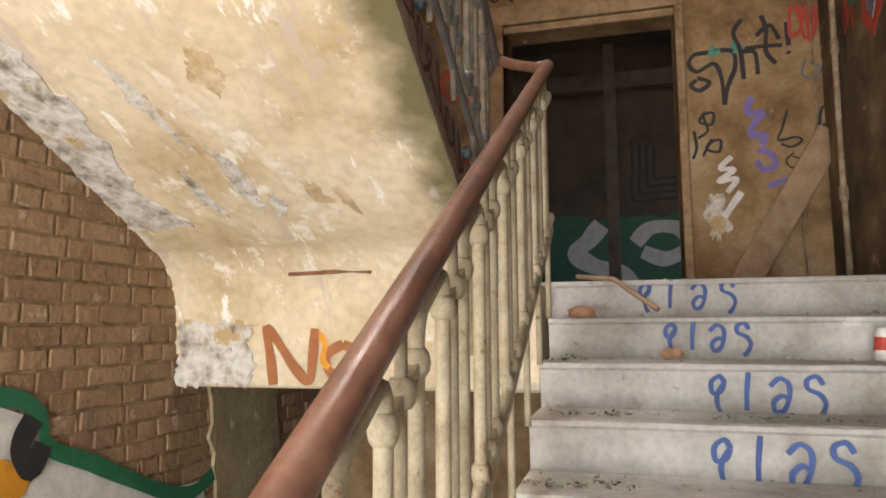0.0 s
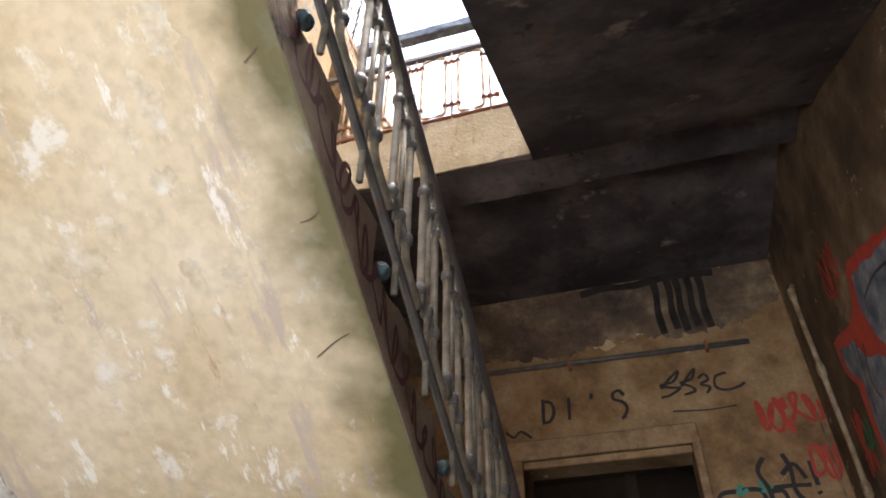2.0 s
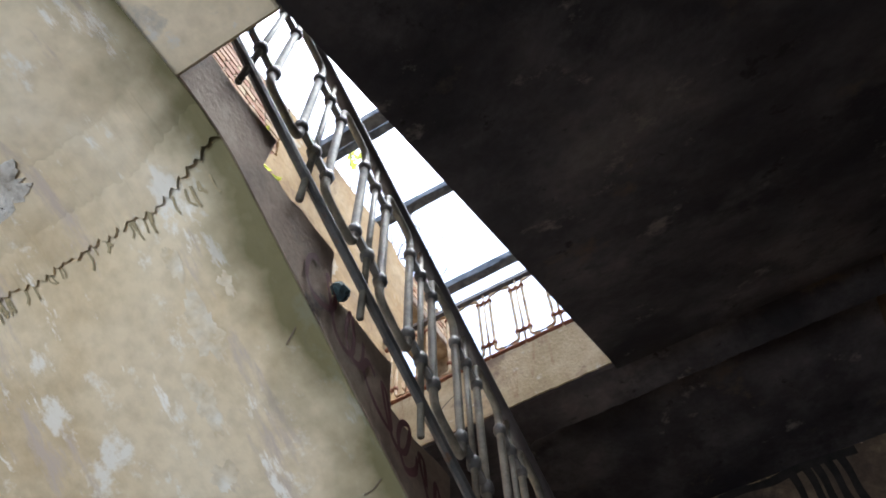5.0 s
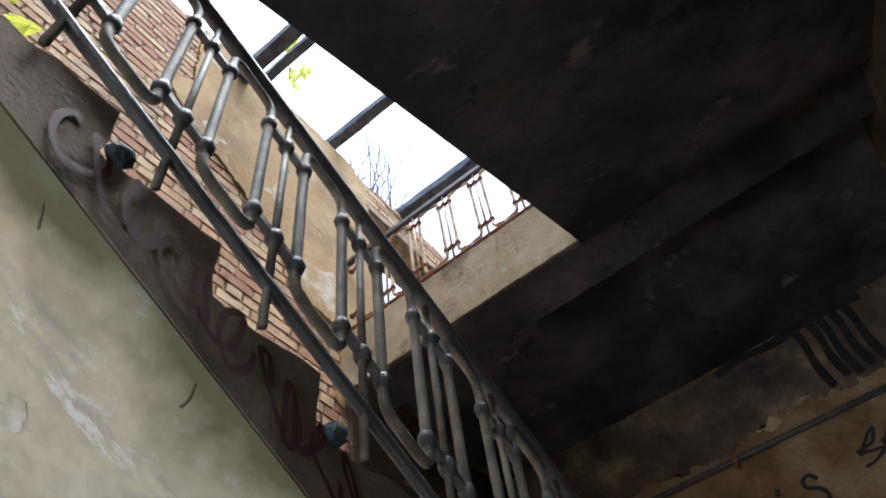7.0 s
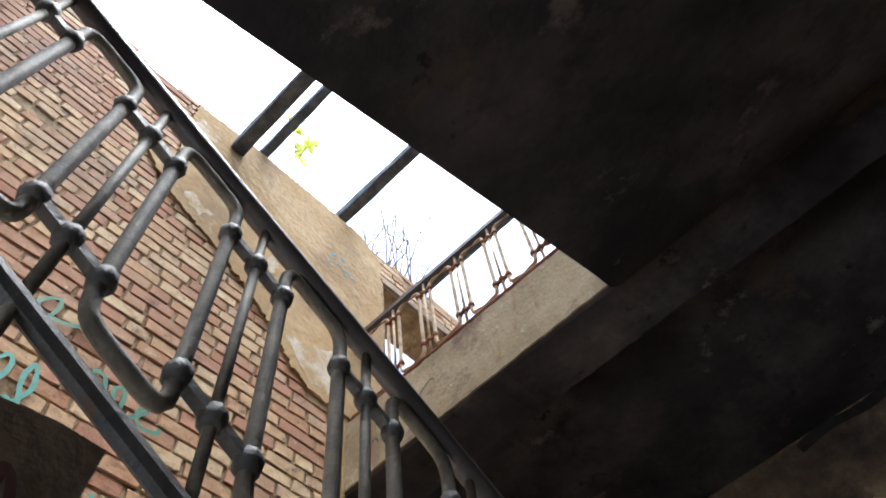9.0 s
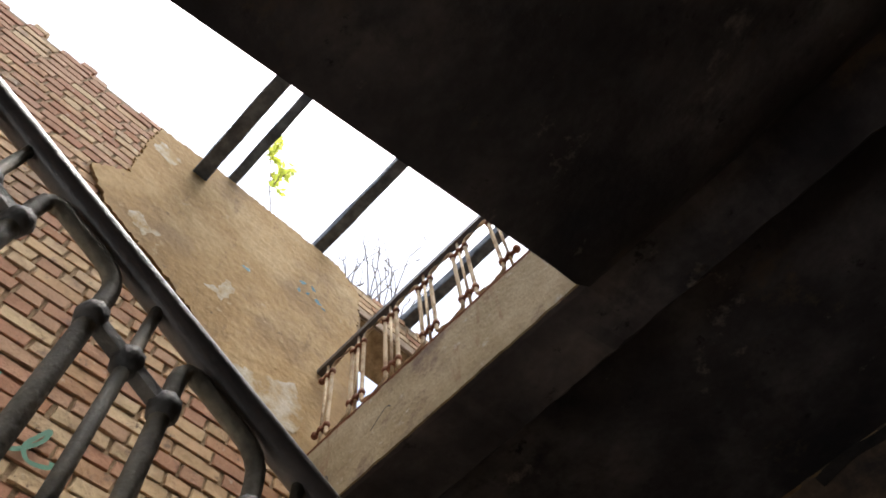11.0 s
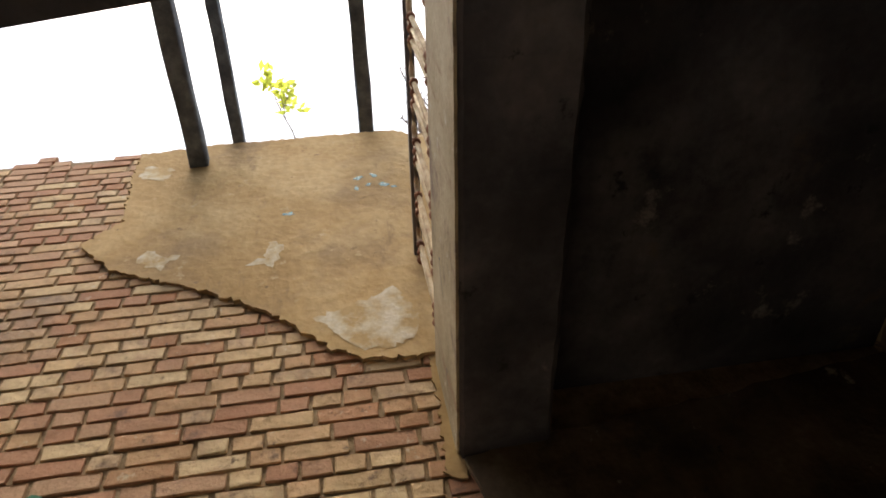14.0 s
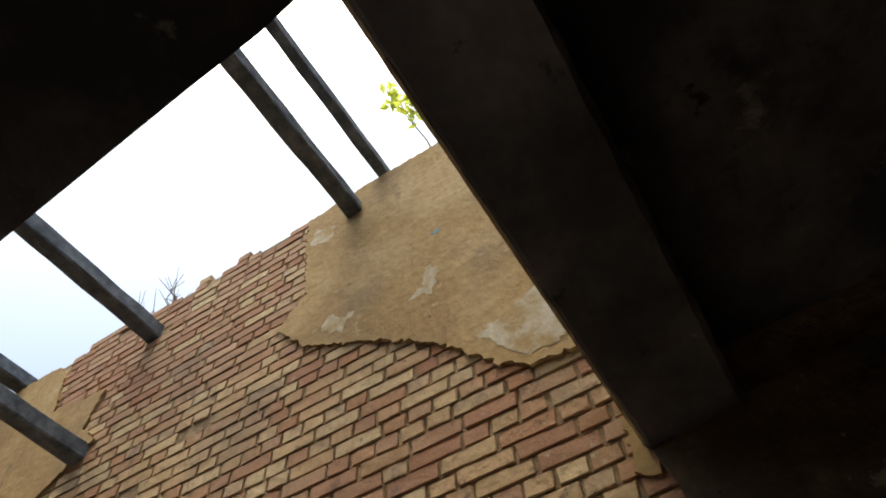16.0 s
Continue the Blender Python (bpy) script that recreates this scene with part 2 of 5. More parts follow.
# Blue-grey of the haze against the sky is put into the timber tones.
M_TIMBER = mat("weathered_hazed_timber", [(0.3, (0.05, 0.06, 0.073)), (0.5, (0.11, 0.128, 0.15)), (0.7, (0.21, 0.235, 0.265))], 9, 0.85, 0.5, 120)
M_WOOD = mat("bare_grey_wood", [(0.3, (0.20, 0.13, 0.075)), (0.6, (0.36, 0.26, 0.16))], 6, 0.8, 0.4, 100)
M_FRAME = mat("brown_door_frame", [(0.3, (0.17, 0.10, 0.05)), (0.6, (0.38, 0.27, 0.15))], 8, 0.75, 0.3, 90)
# Plaster near black to stand for the room's lack of light.
M_ROOM = mat("room_plaster_in_shade", [(0.3, (0.018, 0.014, 0.011)), (0.6, (0.055, 0.041, 0.029))], 1.5, 0.9, 0.3, 50)
M_PIPE = mat("pale_painted_pipe", [(0.3, (0.13, 0.09, 0.05)), (0.5, (0.27, 0.205, 0.125)), (0.65, (0.40, 0.33, 0.23))], 10, 0.6, 0.3, 90, stain=[((0.16, 0.08, 0.04), 8, 0.62, 0.68)])
M_TAR = mat("black_roofing_felt", [(0.3, (0.03, 0.035, 0.045)), (0.6, (0.07, 0.08, 0.095))], 9, 0.8, 0.4, 90)
M_LEAF = mat("yellow_green_leaf", [(0.2, (0.20, 0.30, 0.03)), (0.5, (0.40, 0.44, 0.05)), (0.8, (0.58, 0.50, 0.07))], 20, 0.6, 0.1, 60, per=0.7)
ln = M_LEAF.node_tree
thin, both = ln.nodes.new("ShaderNodeBsdfTranslucent"), ln.nodes.new("ShaderNodeMixShader")
thin.inputs[0].default_value, both.inputs[0].default_value = (0.62, 0.66, 0.10, 1), 0.6
ln.links.new(ln.nodes["Principled BSDF"].outputs[0], both.inputs[1])
ln.links.new(thin.outputs[0], both.inputs[2])
ln.links.new(both.outputs[0], ln.nodes["Material Output"].inputs[0])
M_TWIG = mat("bare_twig", [(0.3, (0.09, 0.065, 0.045)), (0.6, (0.16, 0.12, 0.09))], 20, 0.85, 0.2, 90)
M_GROUND = mat("dusty_ground", [(0.3, (0.16, 0.13, 0.10)), (0.6, (0.30, 0.26, 0.20))], 2, 0.95, 0.4, 40)
M_DEBRIS = mat("grey_rubble", [(0.3, (0.20, 0.18, 0.14)), (0.6, (0.42, 0.38, 0.32))], 30, 0.95, 0.4, 90, per=0.6)


def paint(name, colour):
    return mat(name, [(0.3, tuple(c * 0.75 for c in colour)), (0.6, colour)], 12, 0.6, 0.1, 120)


P_BLACK, P_BLUE, P_VIOLET = paint("black_spray", (0.035, 0.033, 0.035)), paint("blue_spray", (0.055, 0.10, 0.27)), paint("violet_spray", (0.20, 0.16, 0.42))
P_RED, P_BROWN, P_MAROON = paint("red_spray", (0.42, 0.06, 0.04)), paint("rust_spray", (0.38, 0.14, 0.05)), paint("maroon_spray", (0.09, 0.025, 0.025))
P_GREEN, P_TEAL, P_WHITE = paint("green_spray", (0.03, 0.16, 0.08)), paint("teal_spray", (0.08, 0.30, 0.24)), paint("white_spray", (0.72, 0.70, 0.66))
P_ORANGE, P_SLATE, P_LIME = paint("orange_spray", (0.75, 0.33, 0.03)), paint("slate_spray", (0.10, 0.14, 0.22)), paint("leaf_green_spray", (0.25, 0.42, 0.04))


# ---- mesh helpers ----
def box(bm, x0, x1, y0, y1, z0, z1):
    v = [bm.verts.new(p) for p in product((x0, x1), (y0, y1), (z0, z1))]
    for q in ((0, 1, 3, 2), (4, 6, 7, 5), (0, 4, 5, 1), (2, 3, 7, 6), (0, 2, 6, 4), (1, 5, 7, 3)):
        bm.faces.new([v[i] for i in q])
    return v


def prism(bm, profile, x0, x1):
    """A yz outline drawn out from x0 to x1."""
    a = [bm.verts.new((x0, y, z)) for y, z in profile]
    b = [bm.verts.new((x1, y, z)) for y, z in profile]
    n = len(profile)
    for i in range(n):
        j = (i + 1) % n
        bm.faces.new((a[j], a[i], b[i], b[j]))
    for t in tessellate_polygon([[Vector((y, z, 0)) for y, z in profile]]):
        bm.faces.new([a[i] for i in t])
        bm.faces.new([b[i] for i in reversed(t)])


def tube(bm, pts, r, sides=8, closed=False, squash=1.0):
    pts = [Vector(p) for p in pts]
    n = len(pts)
    rings, up = [], Vector((1, 0, 0))
    for i, p in enumerate(pts):
        a = pts[(i - 1) % n] if closed or i else p
        b = pts[(i + 1) % n] if closed or i < n - 1 else p
        d = (b - a).normalized()
        s = d.cross(up)
        s = s.normalized() if s.length > 1e-3 else d.cross(Vector((0, 1, 0))).normalized()
        w = s.cross(d).normalized()
        k = r[i] if isinstance(r, (list, tuple)) else r
        rings.append([bm.verts.new(p + k * (math.cos(t) * s + squash * math.sin(t) * w)) for t in (2 * math.pi * j / sides for j in range(sides))])
    for i in range(n if closed else n - 1):
        a, b = rings[i], rings[(i + 1) % n]
        for j in range(sides):
            bm.faces.new((a[j], a[(j + 1) % sides], b[(j + 1) % sides], b[j]))
    if not closed:
        bm.faces.new(rings[0][::-1])
        bm.faces.new(rings[-1])


def finish(name, bm, material, smooth=False):
    bmesh.ops.recalc_face_normals(bm, faces=bm.faces)
    me = bpy.data.meshes.new(name)
    bm.to_mesh(me)
    bm.free()
    me.materials.append(material)
    if smooth:
        for p in me.polygons:
            p.use_smooth = True
    return me


def part(name, bm, material, parent, label="", smooth=False):
    ob = new(name, bm if isinstance(bm, bpy.types.Mesh) else finish(name, bm, material, smooth))
    ob.parent = parent
    return tagged(ob, label) if label else ob


def thing(name, bm, material, label, category, group="", kind="", smooth=False):
    ob = new(name, finish(name, bm, material, smooth) if bm else None)
    return tagged(ob, label, category, group, kind)


def slab(name, boxes, material, label, category, bevel=0.0):
    bm = bmesh.new()
    for b in boxes:
        box(bm, *b)
    if bevel:
        bmesh.ops.bevel(bm, geom=bm.edges[:], offset=bevel, segments=1, affect="EDGES")
    return thing(name, bm, material, label, category, kind="structure")


def rough_edge(pts, step=0.06, amp=0.02, seed=0):
    """A closed outline with its sides broken up."""
    rnd, out = random.Random(seed), []
    for (a, b), (c, d) in zip(pts, pts[1:] + pts[:1]):
        n = max(1, int(math.hypot(c - a, d - b) / step))
        for i in range(n):
            t = i / n
            out.append((a + (c - a) * t + rnd.uniform(-amp, amp), b + (d - b) * t + rnd.uniform(-amp, amp)))
    return out


def plate(bm, outline, place, thick):
    """An irregular skin: outline in 2D, place(u, v, w) gives its points in the room."""
    b = [bm.verts.new(place(u, v, thick)) for u, v in outline]
    if thick > 0.0025:
        a = [bm.verts.new(place(u, v, 0.0)) for u, v in outline]
        for i in range(len(a)):
            j = (i + 1) % len(a)
            bm.faces.new((a[i], a[j], b[j], b[i]))
    for t in tessellate_polygon([[Vector((u, v, 0)) for u, v in outline]]):
        bm.faces.new([b[i] for i in t])


def stroke(bm, pts, width, place, lift=0.004):
    """A band of spray paint along a drawn line."""
    p = [Vector(q) for q in pts]
    fine = []
    for i in range(len(p) - 1):
        a, b, c, d = p[max(i - 1, 0)], p[i], p[i + 1], p[min(i + 2, len(p) - 1)]
        for k in range(6):
            t = k / 6
            fine.append(0.5 * ((2 * b) + (c - a) * t + (2 * a - 5 * b + 4 * c - d) * t * t + (3 * b - a - 3 * c + d) * t ** 3))
    fine.append(p[-1])
    left, right = [], []
    for i, q in enumerate(fine):
        d = fine[min(i + 1, len(fine) - 1)] - fine[max(i - 1, 0)]
        nrm = Vector((-d.y, d.x))
        nrm = nrm.normalized() if nrm.length > 1e-6 else Vector((0, 1))
        w = width * (0.5 + 0.05 * math.sin(i * 0.55))
        rise = lift + 0.00008 * i
        left.append(bm.verts.new(place(*(q + nrm * w), rise)))
        right.append(bm.verts.new(place(*(q - nrm * w), rise)))
    for i in range(len(fine) - 1):
        bm.faces.new((left[i], left[i + 1], right[i + 1], right[i]))


LETTERS = {
    "P": [[(0.56, 0.78), (0.36, 1.0), (0.08, 0.82), (0.14, 0.5), (0.42, 0.55), (0.52, 0.8), (0.3, 0.45), (0.34, 0.12), (0.52, -0.16)]],
    "L": [[(0.3, 1.12), (0.27, 0.5), (0.3, 0.0)]],
    "A": [[(0.0, 0.72), (0.3, 0.95), (0.62, 0.8), (0.66, 0.4), (0.5, 0.03), (0.22, -0.02), (0.14, 0.25), (0.4, 0.45), (0.66, 0.35)]],
    "S": [[(0.72, 0.78), (0.5, 1.02), (0.18, 0.92), (0.22, 0.66), (0.62, 0.5), (0.82, 0.22), (0.66, -0.12), (0.5, -0.2)]],
    "N": [[(0.1, 0.0), (0.12, 0.5), (0.1, 1.0), (0.35, 0.55), (0.62, 0.05), (0.75, 0.5), (0.78, 1.0)]],
    "O": [[(0.35, 1.0), (0.05, 0.7), (0.1, 0.2), (0.4, 0.0), (0.7, 0.3), (0.65, 0.8), (0.35, 1.0)]],
    "D": [[(0.15, 0.0), (0.15, 0.95), (0.15, 0.95), (0.55, 0.85), (0.7, 0.45), (0.5, 0.05), (0.1, 0.0)]],
    "I": [[(0.3, 1.0), (0.3, 0.5), (0.3, 0.0)]],
    "'": [[(0.3, 1.05), (0.25, 0.8)]],
    "E": [[(0.65, 0.95), (0.2, 0.9), (0.25, 0.6), (0.5, 0.52), (0.2, 0.45), (0.15, 0.1), (0.65, 0.0)]],
    "C": [[(0.7, 0.8), (0.4, 1.0), (0.1, 0.6), (0.2, 0.1), (0.7, 0.05), (1.0, 0.2)]],
    "Z": [[(0.1, 0.9), (0.6, 0.95), (0.2, 0.45), (0.6, 0.4), (0.1, 0.0), (0.65, 0.0)]],
}


def write(text, u, v, height, width, place, material, parent, slant=0.0, gap=0.85):
    for i, ch in enumerate(text):
        for line in LETTERS.get(ch, []):
            bm = bmesh.new()
            stroke(bm, [(u + (i * gap + a * 0.8) * height + b * slant * height, v + b * height) for a, b in line], width, place)
            part("painted_letter", bm, material, parent)


def scrawl(u0, v0, u1, v1, turns, width, place, material, parent, seed):
    """A tag that cannot be read: one looping hand-drawn line."""
    rnd, pts = random.Random(seed), []
    n = turns * 6
    for i in range(n):
        t = i / (n - 1)
        ph = 2 * math.pi * turns * t
        big = rnd.uniform(0.55, 1.0)
        pts.append((u0 + (u1 - u0) * min(max(t + 0.16 * math.cos(ph) + rnd.uniform(-0.04, 0.04), 0), 1),
                    (v0 + v1) / 2 + (v1 - v0) * 0.5 * big * math.sin(ph + 0.8 * math.sin(ph * 0.37 + seed))))
    bm = bmesh.new()
    stroke(bm, pts, width, place)
    return part("graffiti", bm, material, parent)


def on_far(u, v, w):
    return (u, YF - w, v)


def on_left(u, v, w):
    return (XL + w, u, v)


def on_right(u, v, w):
    return (XR - w, u, v)


# ---- the setting ----
slab("ground", [(-60, 60, -60, 60, -0.3, 0.0)], M_GROUND, "dusty earth floor at the foot of the stairs", "ground")
W = 0.4
WIN = (3.2, 4.15, 6.45, 7.62)                      # window hole of the left wall, above the upper landing
core = XL - 0.010
wall_left = slab("wall_left", [
    (XL - W, core, YBACK, WIN[0], 0, TOP - 0.06), (XL - W, core, WIN[1], YF + W, 0, TOP - 0.06),
    (XL - W, core, WIN[0], WIN[1], 0, WIN[2]), (XL - W, core, WIN[0], WIN[1], WIN[3], TOP - 0.06)],
    M_MORTAR, "weathered brick stairwell wall with its plaster fallen away", "wall")
DOOR = (-0.30, 0.93, Z1, 3.88)
wall_far = slab("wall_far", [
    (XL, DOOR[0], YF, YF + W, 0, 8.1), (DOOR[1], XR + W, YF, YF + W, 0, 8.1),
    (DOOR[0], DOOR[1], YF, YF + W, 0, Z1 - 0.005), (DOOR[0], DOOR[1], YF, YF + W, DOOR[3], 8.1)],
    M_FAR, "ochre plastered end wall covered in graffiti", "wall")
wall_right = slab("wall_right", [(XR, XR + W, YBACK, YF, 0, 8.1)], M_RIGHT, "stained ochre plaster wall beside the steps, toned down for shade", "wall")
wall_back = slab("wall_back", [
    (XL, XR, YBACK - W, YBACK, 2.6, 8.1), (XL, -1.5, YBACK - W, YBACK, 0, 2.6), (1.4, XR, YBACK - W, YBACK, 0, 2.6)],
    M_FAR, "plastered wall with the wide entrance opening", "wall")

# landings: slab with a deep edge beam
landing_low = slab("floor_landing_low", [(XL, XR, 3.0, YF, Z1 - 0.2, Z1)], M_STEP, "dusty concrete landing before the dark doorway", "landing")
beam_low = slab("landing_beam_low", [(XL, 0.2, 2.747, 3.1, 1.345, Z1 - 0.02)], M_CREAM, "cream plastered landing beam with a painted letter", "beam", 0.012)
landing_mid = slab("floor_landing_mid", [(XL, 0.25, YBACK, -0.09, Z2 - 0.2, Z2), (0.25, XR, YBACK, -0.6, Z2 - 0.2, Z2)], M_DARK, "stained concrete half landing, underside coloured dark for shade", "landing")
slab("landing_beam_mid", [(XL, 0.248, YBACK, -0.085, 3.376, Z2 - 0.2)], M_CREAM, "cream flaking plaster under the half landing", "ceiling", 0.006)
landing_top = slab("ceiling_landing_top", [(XL, XR, 3.19, YF, Z3 - 0.26, Z3)], M_DARK, "underside of the upper landing, shade put into its dark colour", "ceiling")


def beam_face():
    bm = bmesh.new()
    n = 60
    rnd = random.Random(4)
    rings = []
    for i in range(n + 1):
        x = XL + (XR - XL) * i / n
        j = lambda a: rnd.uniform(-a, a)
        rings.append([bm.verts.new((x, y + j(0.004), z + j(0.005))) for y, z in
                      [(2.835, 5.105), (2.85, 5.09), (3.17, 5.09), (3.19, 5.11), (3.19, Z3), (2.87, Z3 + 0.004), (2.835, Z3 - 0.02 - abs(j(0.02))), (2.835, 5.36)]])
    for a, b in zip(rings, rings[1:]):
        for k in range(8):
            bm.faces.new((a[k], a[(k + 1) % 8], b[(k + 1) % 8], b[k]))
    return thing("landing_beam_top", bm, M_DARK, "grey rendered edge beam of the upper landing, underside darkened for shade", "beam", kind="structure")


beam_top = beam_face()
# Front skin stays grey; the beam body behind keeps the shade-dark colour.
bm = bmesh.new()
plate(bm, rough_edge([(XL + 0.005, 5.105), (0.3, 5.105), (XR - 0.005, 5.105), (XR - 0.005, 5.62), (0.3, 5.62), (XL + 0.005, 5.62)], 0.05, 0.006, 71), lambda u, v, w: (u, 2.835 - w, v), 0.010)
part("render_face", bm, M_BEAMFACE, beam_top, "grey cement render with brown streaks and a chipped rim")
for k, pts in enumerate(([(-1.0, 5.35), (-0.9, 5.42), (-0.86, 5.40)], [(-1.38, 5.28), (-1.32, 5.31), (-1.3, 5.27)])):
    bm = bmesh.new()
    stroke(bm, pts, 0.008, lambda u, v, w: (u, 2.825 - w, v), 0.003)
    part("crack", bm, P_BLACK, beam_top)

# doorway and the room behind it; its shade is put into the colours
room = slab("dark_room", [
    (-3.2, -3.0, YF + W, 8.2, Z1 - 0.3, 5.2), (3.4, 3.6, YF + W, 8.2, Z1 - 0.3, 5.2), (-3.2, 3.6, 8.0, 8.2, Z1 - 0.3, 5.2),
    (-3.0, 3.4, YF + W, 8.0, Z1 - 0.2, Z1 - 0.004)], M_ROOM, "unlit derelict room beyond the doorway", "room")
slab("ceiling_room", [(-3.2, 3.6, YF + W, 8.2, 4.9, 5.0)], M_ROOM, "ceiling of the derelict room, coloured near black for shade", "ceiling")
# Timber tones lowered so that the wood reads as unlit.
M_ROOMWOOD = mat("timber_in_shade", [(0.3, (0.03, 0.025, 0.02)), (0.6, (0.065, 0.05, 0.038))], 6, 0.9, 0.4, 90)
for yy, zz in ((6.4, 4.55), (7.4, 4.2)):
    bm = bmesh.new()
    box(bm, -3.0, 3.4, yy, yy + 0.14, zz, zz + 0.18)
    thing("ceiling_joist", bm, M_ROOMWOOD, "timber joist across the derelict room, darkened as unlit", "joist", "room joists")
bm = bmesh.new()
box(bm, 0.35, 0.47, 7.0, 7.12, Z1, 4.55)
thing("timber_post", bm, M_ROOMWOOD, "timber post in the derelict room, darkened as unlit", "post")


def on_room(u, v, w):
    return (u, 8.0 - w, v)


# Mural paints are dimmed copies, coloured as if in the room's shade.
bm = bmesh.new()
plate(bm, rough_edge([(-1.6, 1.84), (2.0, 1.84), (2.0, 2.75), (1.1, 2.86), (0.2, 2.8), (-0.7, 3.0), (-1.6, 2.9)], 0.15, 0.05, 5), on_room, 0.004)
part("mural_ground", bm, paint("dimmed_green_spray", (0.014, 0.062, 0.034)), room, "green painted mural field, dimmed for the room's shade")
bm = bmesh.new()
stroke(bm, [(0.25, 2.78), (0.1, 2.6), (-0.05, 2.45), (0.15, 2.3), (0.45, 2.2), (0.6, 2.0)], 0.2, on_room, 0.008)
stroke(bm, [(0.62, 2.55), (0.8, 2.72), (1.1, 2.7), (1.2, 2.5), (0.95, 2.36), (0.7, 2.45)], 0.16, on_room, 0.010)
part("graffiti", bm, paint("dimmed_white_spray", (0.30, 0.29, 0.27)), room)
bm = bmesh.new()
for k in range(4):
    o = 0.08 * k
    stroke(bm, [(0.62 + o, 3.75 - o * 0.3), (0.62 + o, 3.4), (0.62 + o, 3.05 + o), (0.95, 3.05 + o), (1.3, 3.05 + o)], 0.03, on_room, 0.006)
part("graffiti", bm, paint("dimmed_black_spray", (0.008, 0.008, 0.008)), room)

# door frame
frame_thing = thing("door_frame", None, None, "brown scuffed wooden frame of a missing door", "door frame", kind="structure")
for nm, b in (("jamb", (DOOR[0] - 0.11, DOOR[0], YF - 0.03, YF + 0.12, Z1, DOOR[3])), ("jamb", (DOOR[1], DOOR[1] + 0.06, YF - 0.03, YF + 0.12, Z1, DOOR[3])),
              ("lintel", (DOOR[0] - 0.11, DOOR[1] + 0.06, YF - 0.03, YF + 0.12, DOOR[3], DOOR[3] + 0.15)),
              ("lintel_board", (DOOR[0], DOOR[1], YF + 0.0, YF + 0.04, DOOR[3] - 0.06, DOOR[3] - 0.003))):
    bm = bmesh.new()
    box(bm, *b)
    bmesh.ops.bevel(bm, geom=bm.edges[:], offset=0.008, segments=1, affect="EDGES")
    part(nm, bm, M_FRAME, frame_thing)

# ---- flights ----
flight_low = thing("staircase", None, None, "worn grey concrete steps with blue spray-painted words", "stairs")
SX0 = 0.24


def step_block(i):
    """Step i below the landing edge: 0 is the landing's own riser."""
    y, z = 3.0 - TREAD * i, Z1 - RISE * i
    rnd = random.Random(40 + i)
    bm = bmesh.new()
    n = 14
    rings = []
    for k in range(n + 1):
        x = SX0 + (XR - 0.004 - SX0) * k / n
        d = rnd.uniform(-0.004, 0.004)
        c = rnd.uniform(0.006, 0.016)
        rings.append([bm.verts.new((x, yy, zz)) for yy, zz in
                      ((y + 0.012 + d, max(z - RISE * 1.6, 0.0)), (y + d, z - 0.03), (y - 0.012, z - 0.02 + d * 0.5), (y - 0.012 + c * 0.3, z - c * 0.5), (y + c, z + d * 0.4), (y + TREAD - 0.001, z), (y + TREAD - 0.001, max(z - RISE * 1.6, 0.0)))])
    for a, b in zip(rings, rings[1:]):
        for k in range(7):
            bm.faces.new((a[k], a[(k + 1) % 7], b[(k + 1) % 7], b[k]))
    bm.faces.new(rings[0])
    bm.faces.new(rings[-1][::-1])
    return bm


for i in range(1, 11):
    part("step", step_block(i), M_STEP, flight_low)
bm = bmesh.new()
prism(bm, [(3.0, Z1 - 0.2), (3.0, Z1 - RISE * 1.5), (0.3, 0.16), (0.3, 0.0), (0.9, 0.0)], SX0 + 0.02, XR - 0.004)
part("stair_core", bm, M_STEP, flight_low)
bm = step_block(0)
part("step", bm, M_STEP, flight_low)


def on_riser(i):
    y = 3.0 - TREAD * i - 0.004
    return lambda u, v, w: (u, y - w, v)


for i, (u, v, h) in enumerate(((0.60, 1.70, 0.11), (0.69, 1.53, 0.10), (0.82, 1.335, 0.115), (0.79, 1.155, 0.125))):
    write("PLAS", u, v, h, 0.0165, on_riser(i), P_BLUE, flight_low, 0.08, 0.85 if i else 1.0)


def sof2(y):
    return 2.567 - SLOPE * (y - 1.5)


def sof3(y):
    return 4.259 + SLOPE * (y - 1.5)


# second flight: climbs back over the entrance; its cream soffit is seen from below
SIDE2 = -0.035
prof = [(2.745, 1.5), (2.742, 1.62)]
for k in range(1, 9):
    a = k / 9 * math.pi / 2
    prof.append((2.742 - 0.30 * (1 - math.cos(a)) * 0.95, 1.62 + 0.40 * math.sin(a) * 0.98))
prof += [(2.40 - 0.15 * k, sof2(2.40 - 0.15 * k)) for k in range(0, 16)]
prof = [(y, z) for y, z in prof if z <= sof2(y) + 0.002 or y > 2.4]
prof += [(0.12, sof2(0.12)), (0.06, 3.352), (0.0, 3.366), (-0.085, 3.375)]
top = []
for k in range(11):
    y = 3.21 - TREAD * k
    top += [(y, Z1 + RISE * k - 0.045), (y, Z1 + RISE * (k + 1) - 0.045)]
top.append((-0.085, Z2 - 0.043))
top = [(2.90, Z1 - 0.25)] + top[0:]
flight_mid = thing("staircase", None, None, "upper stair flight with a peeling cream plaster soffit", "stairs")
body = [(y, z) for y, z in prof] + [(-0.085, Z2 - 0.02)] + [(y, z) for y, z in reversed(top)]


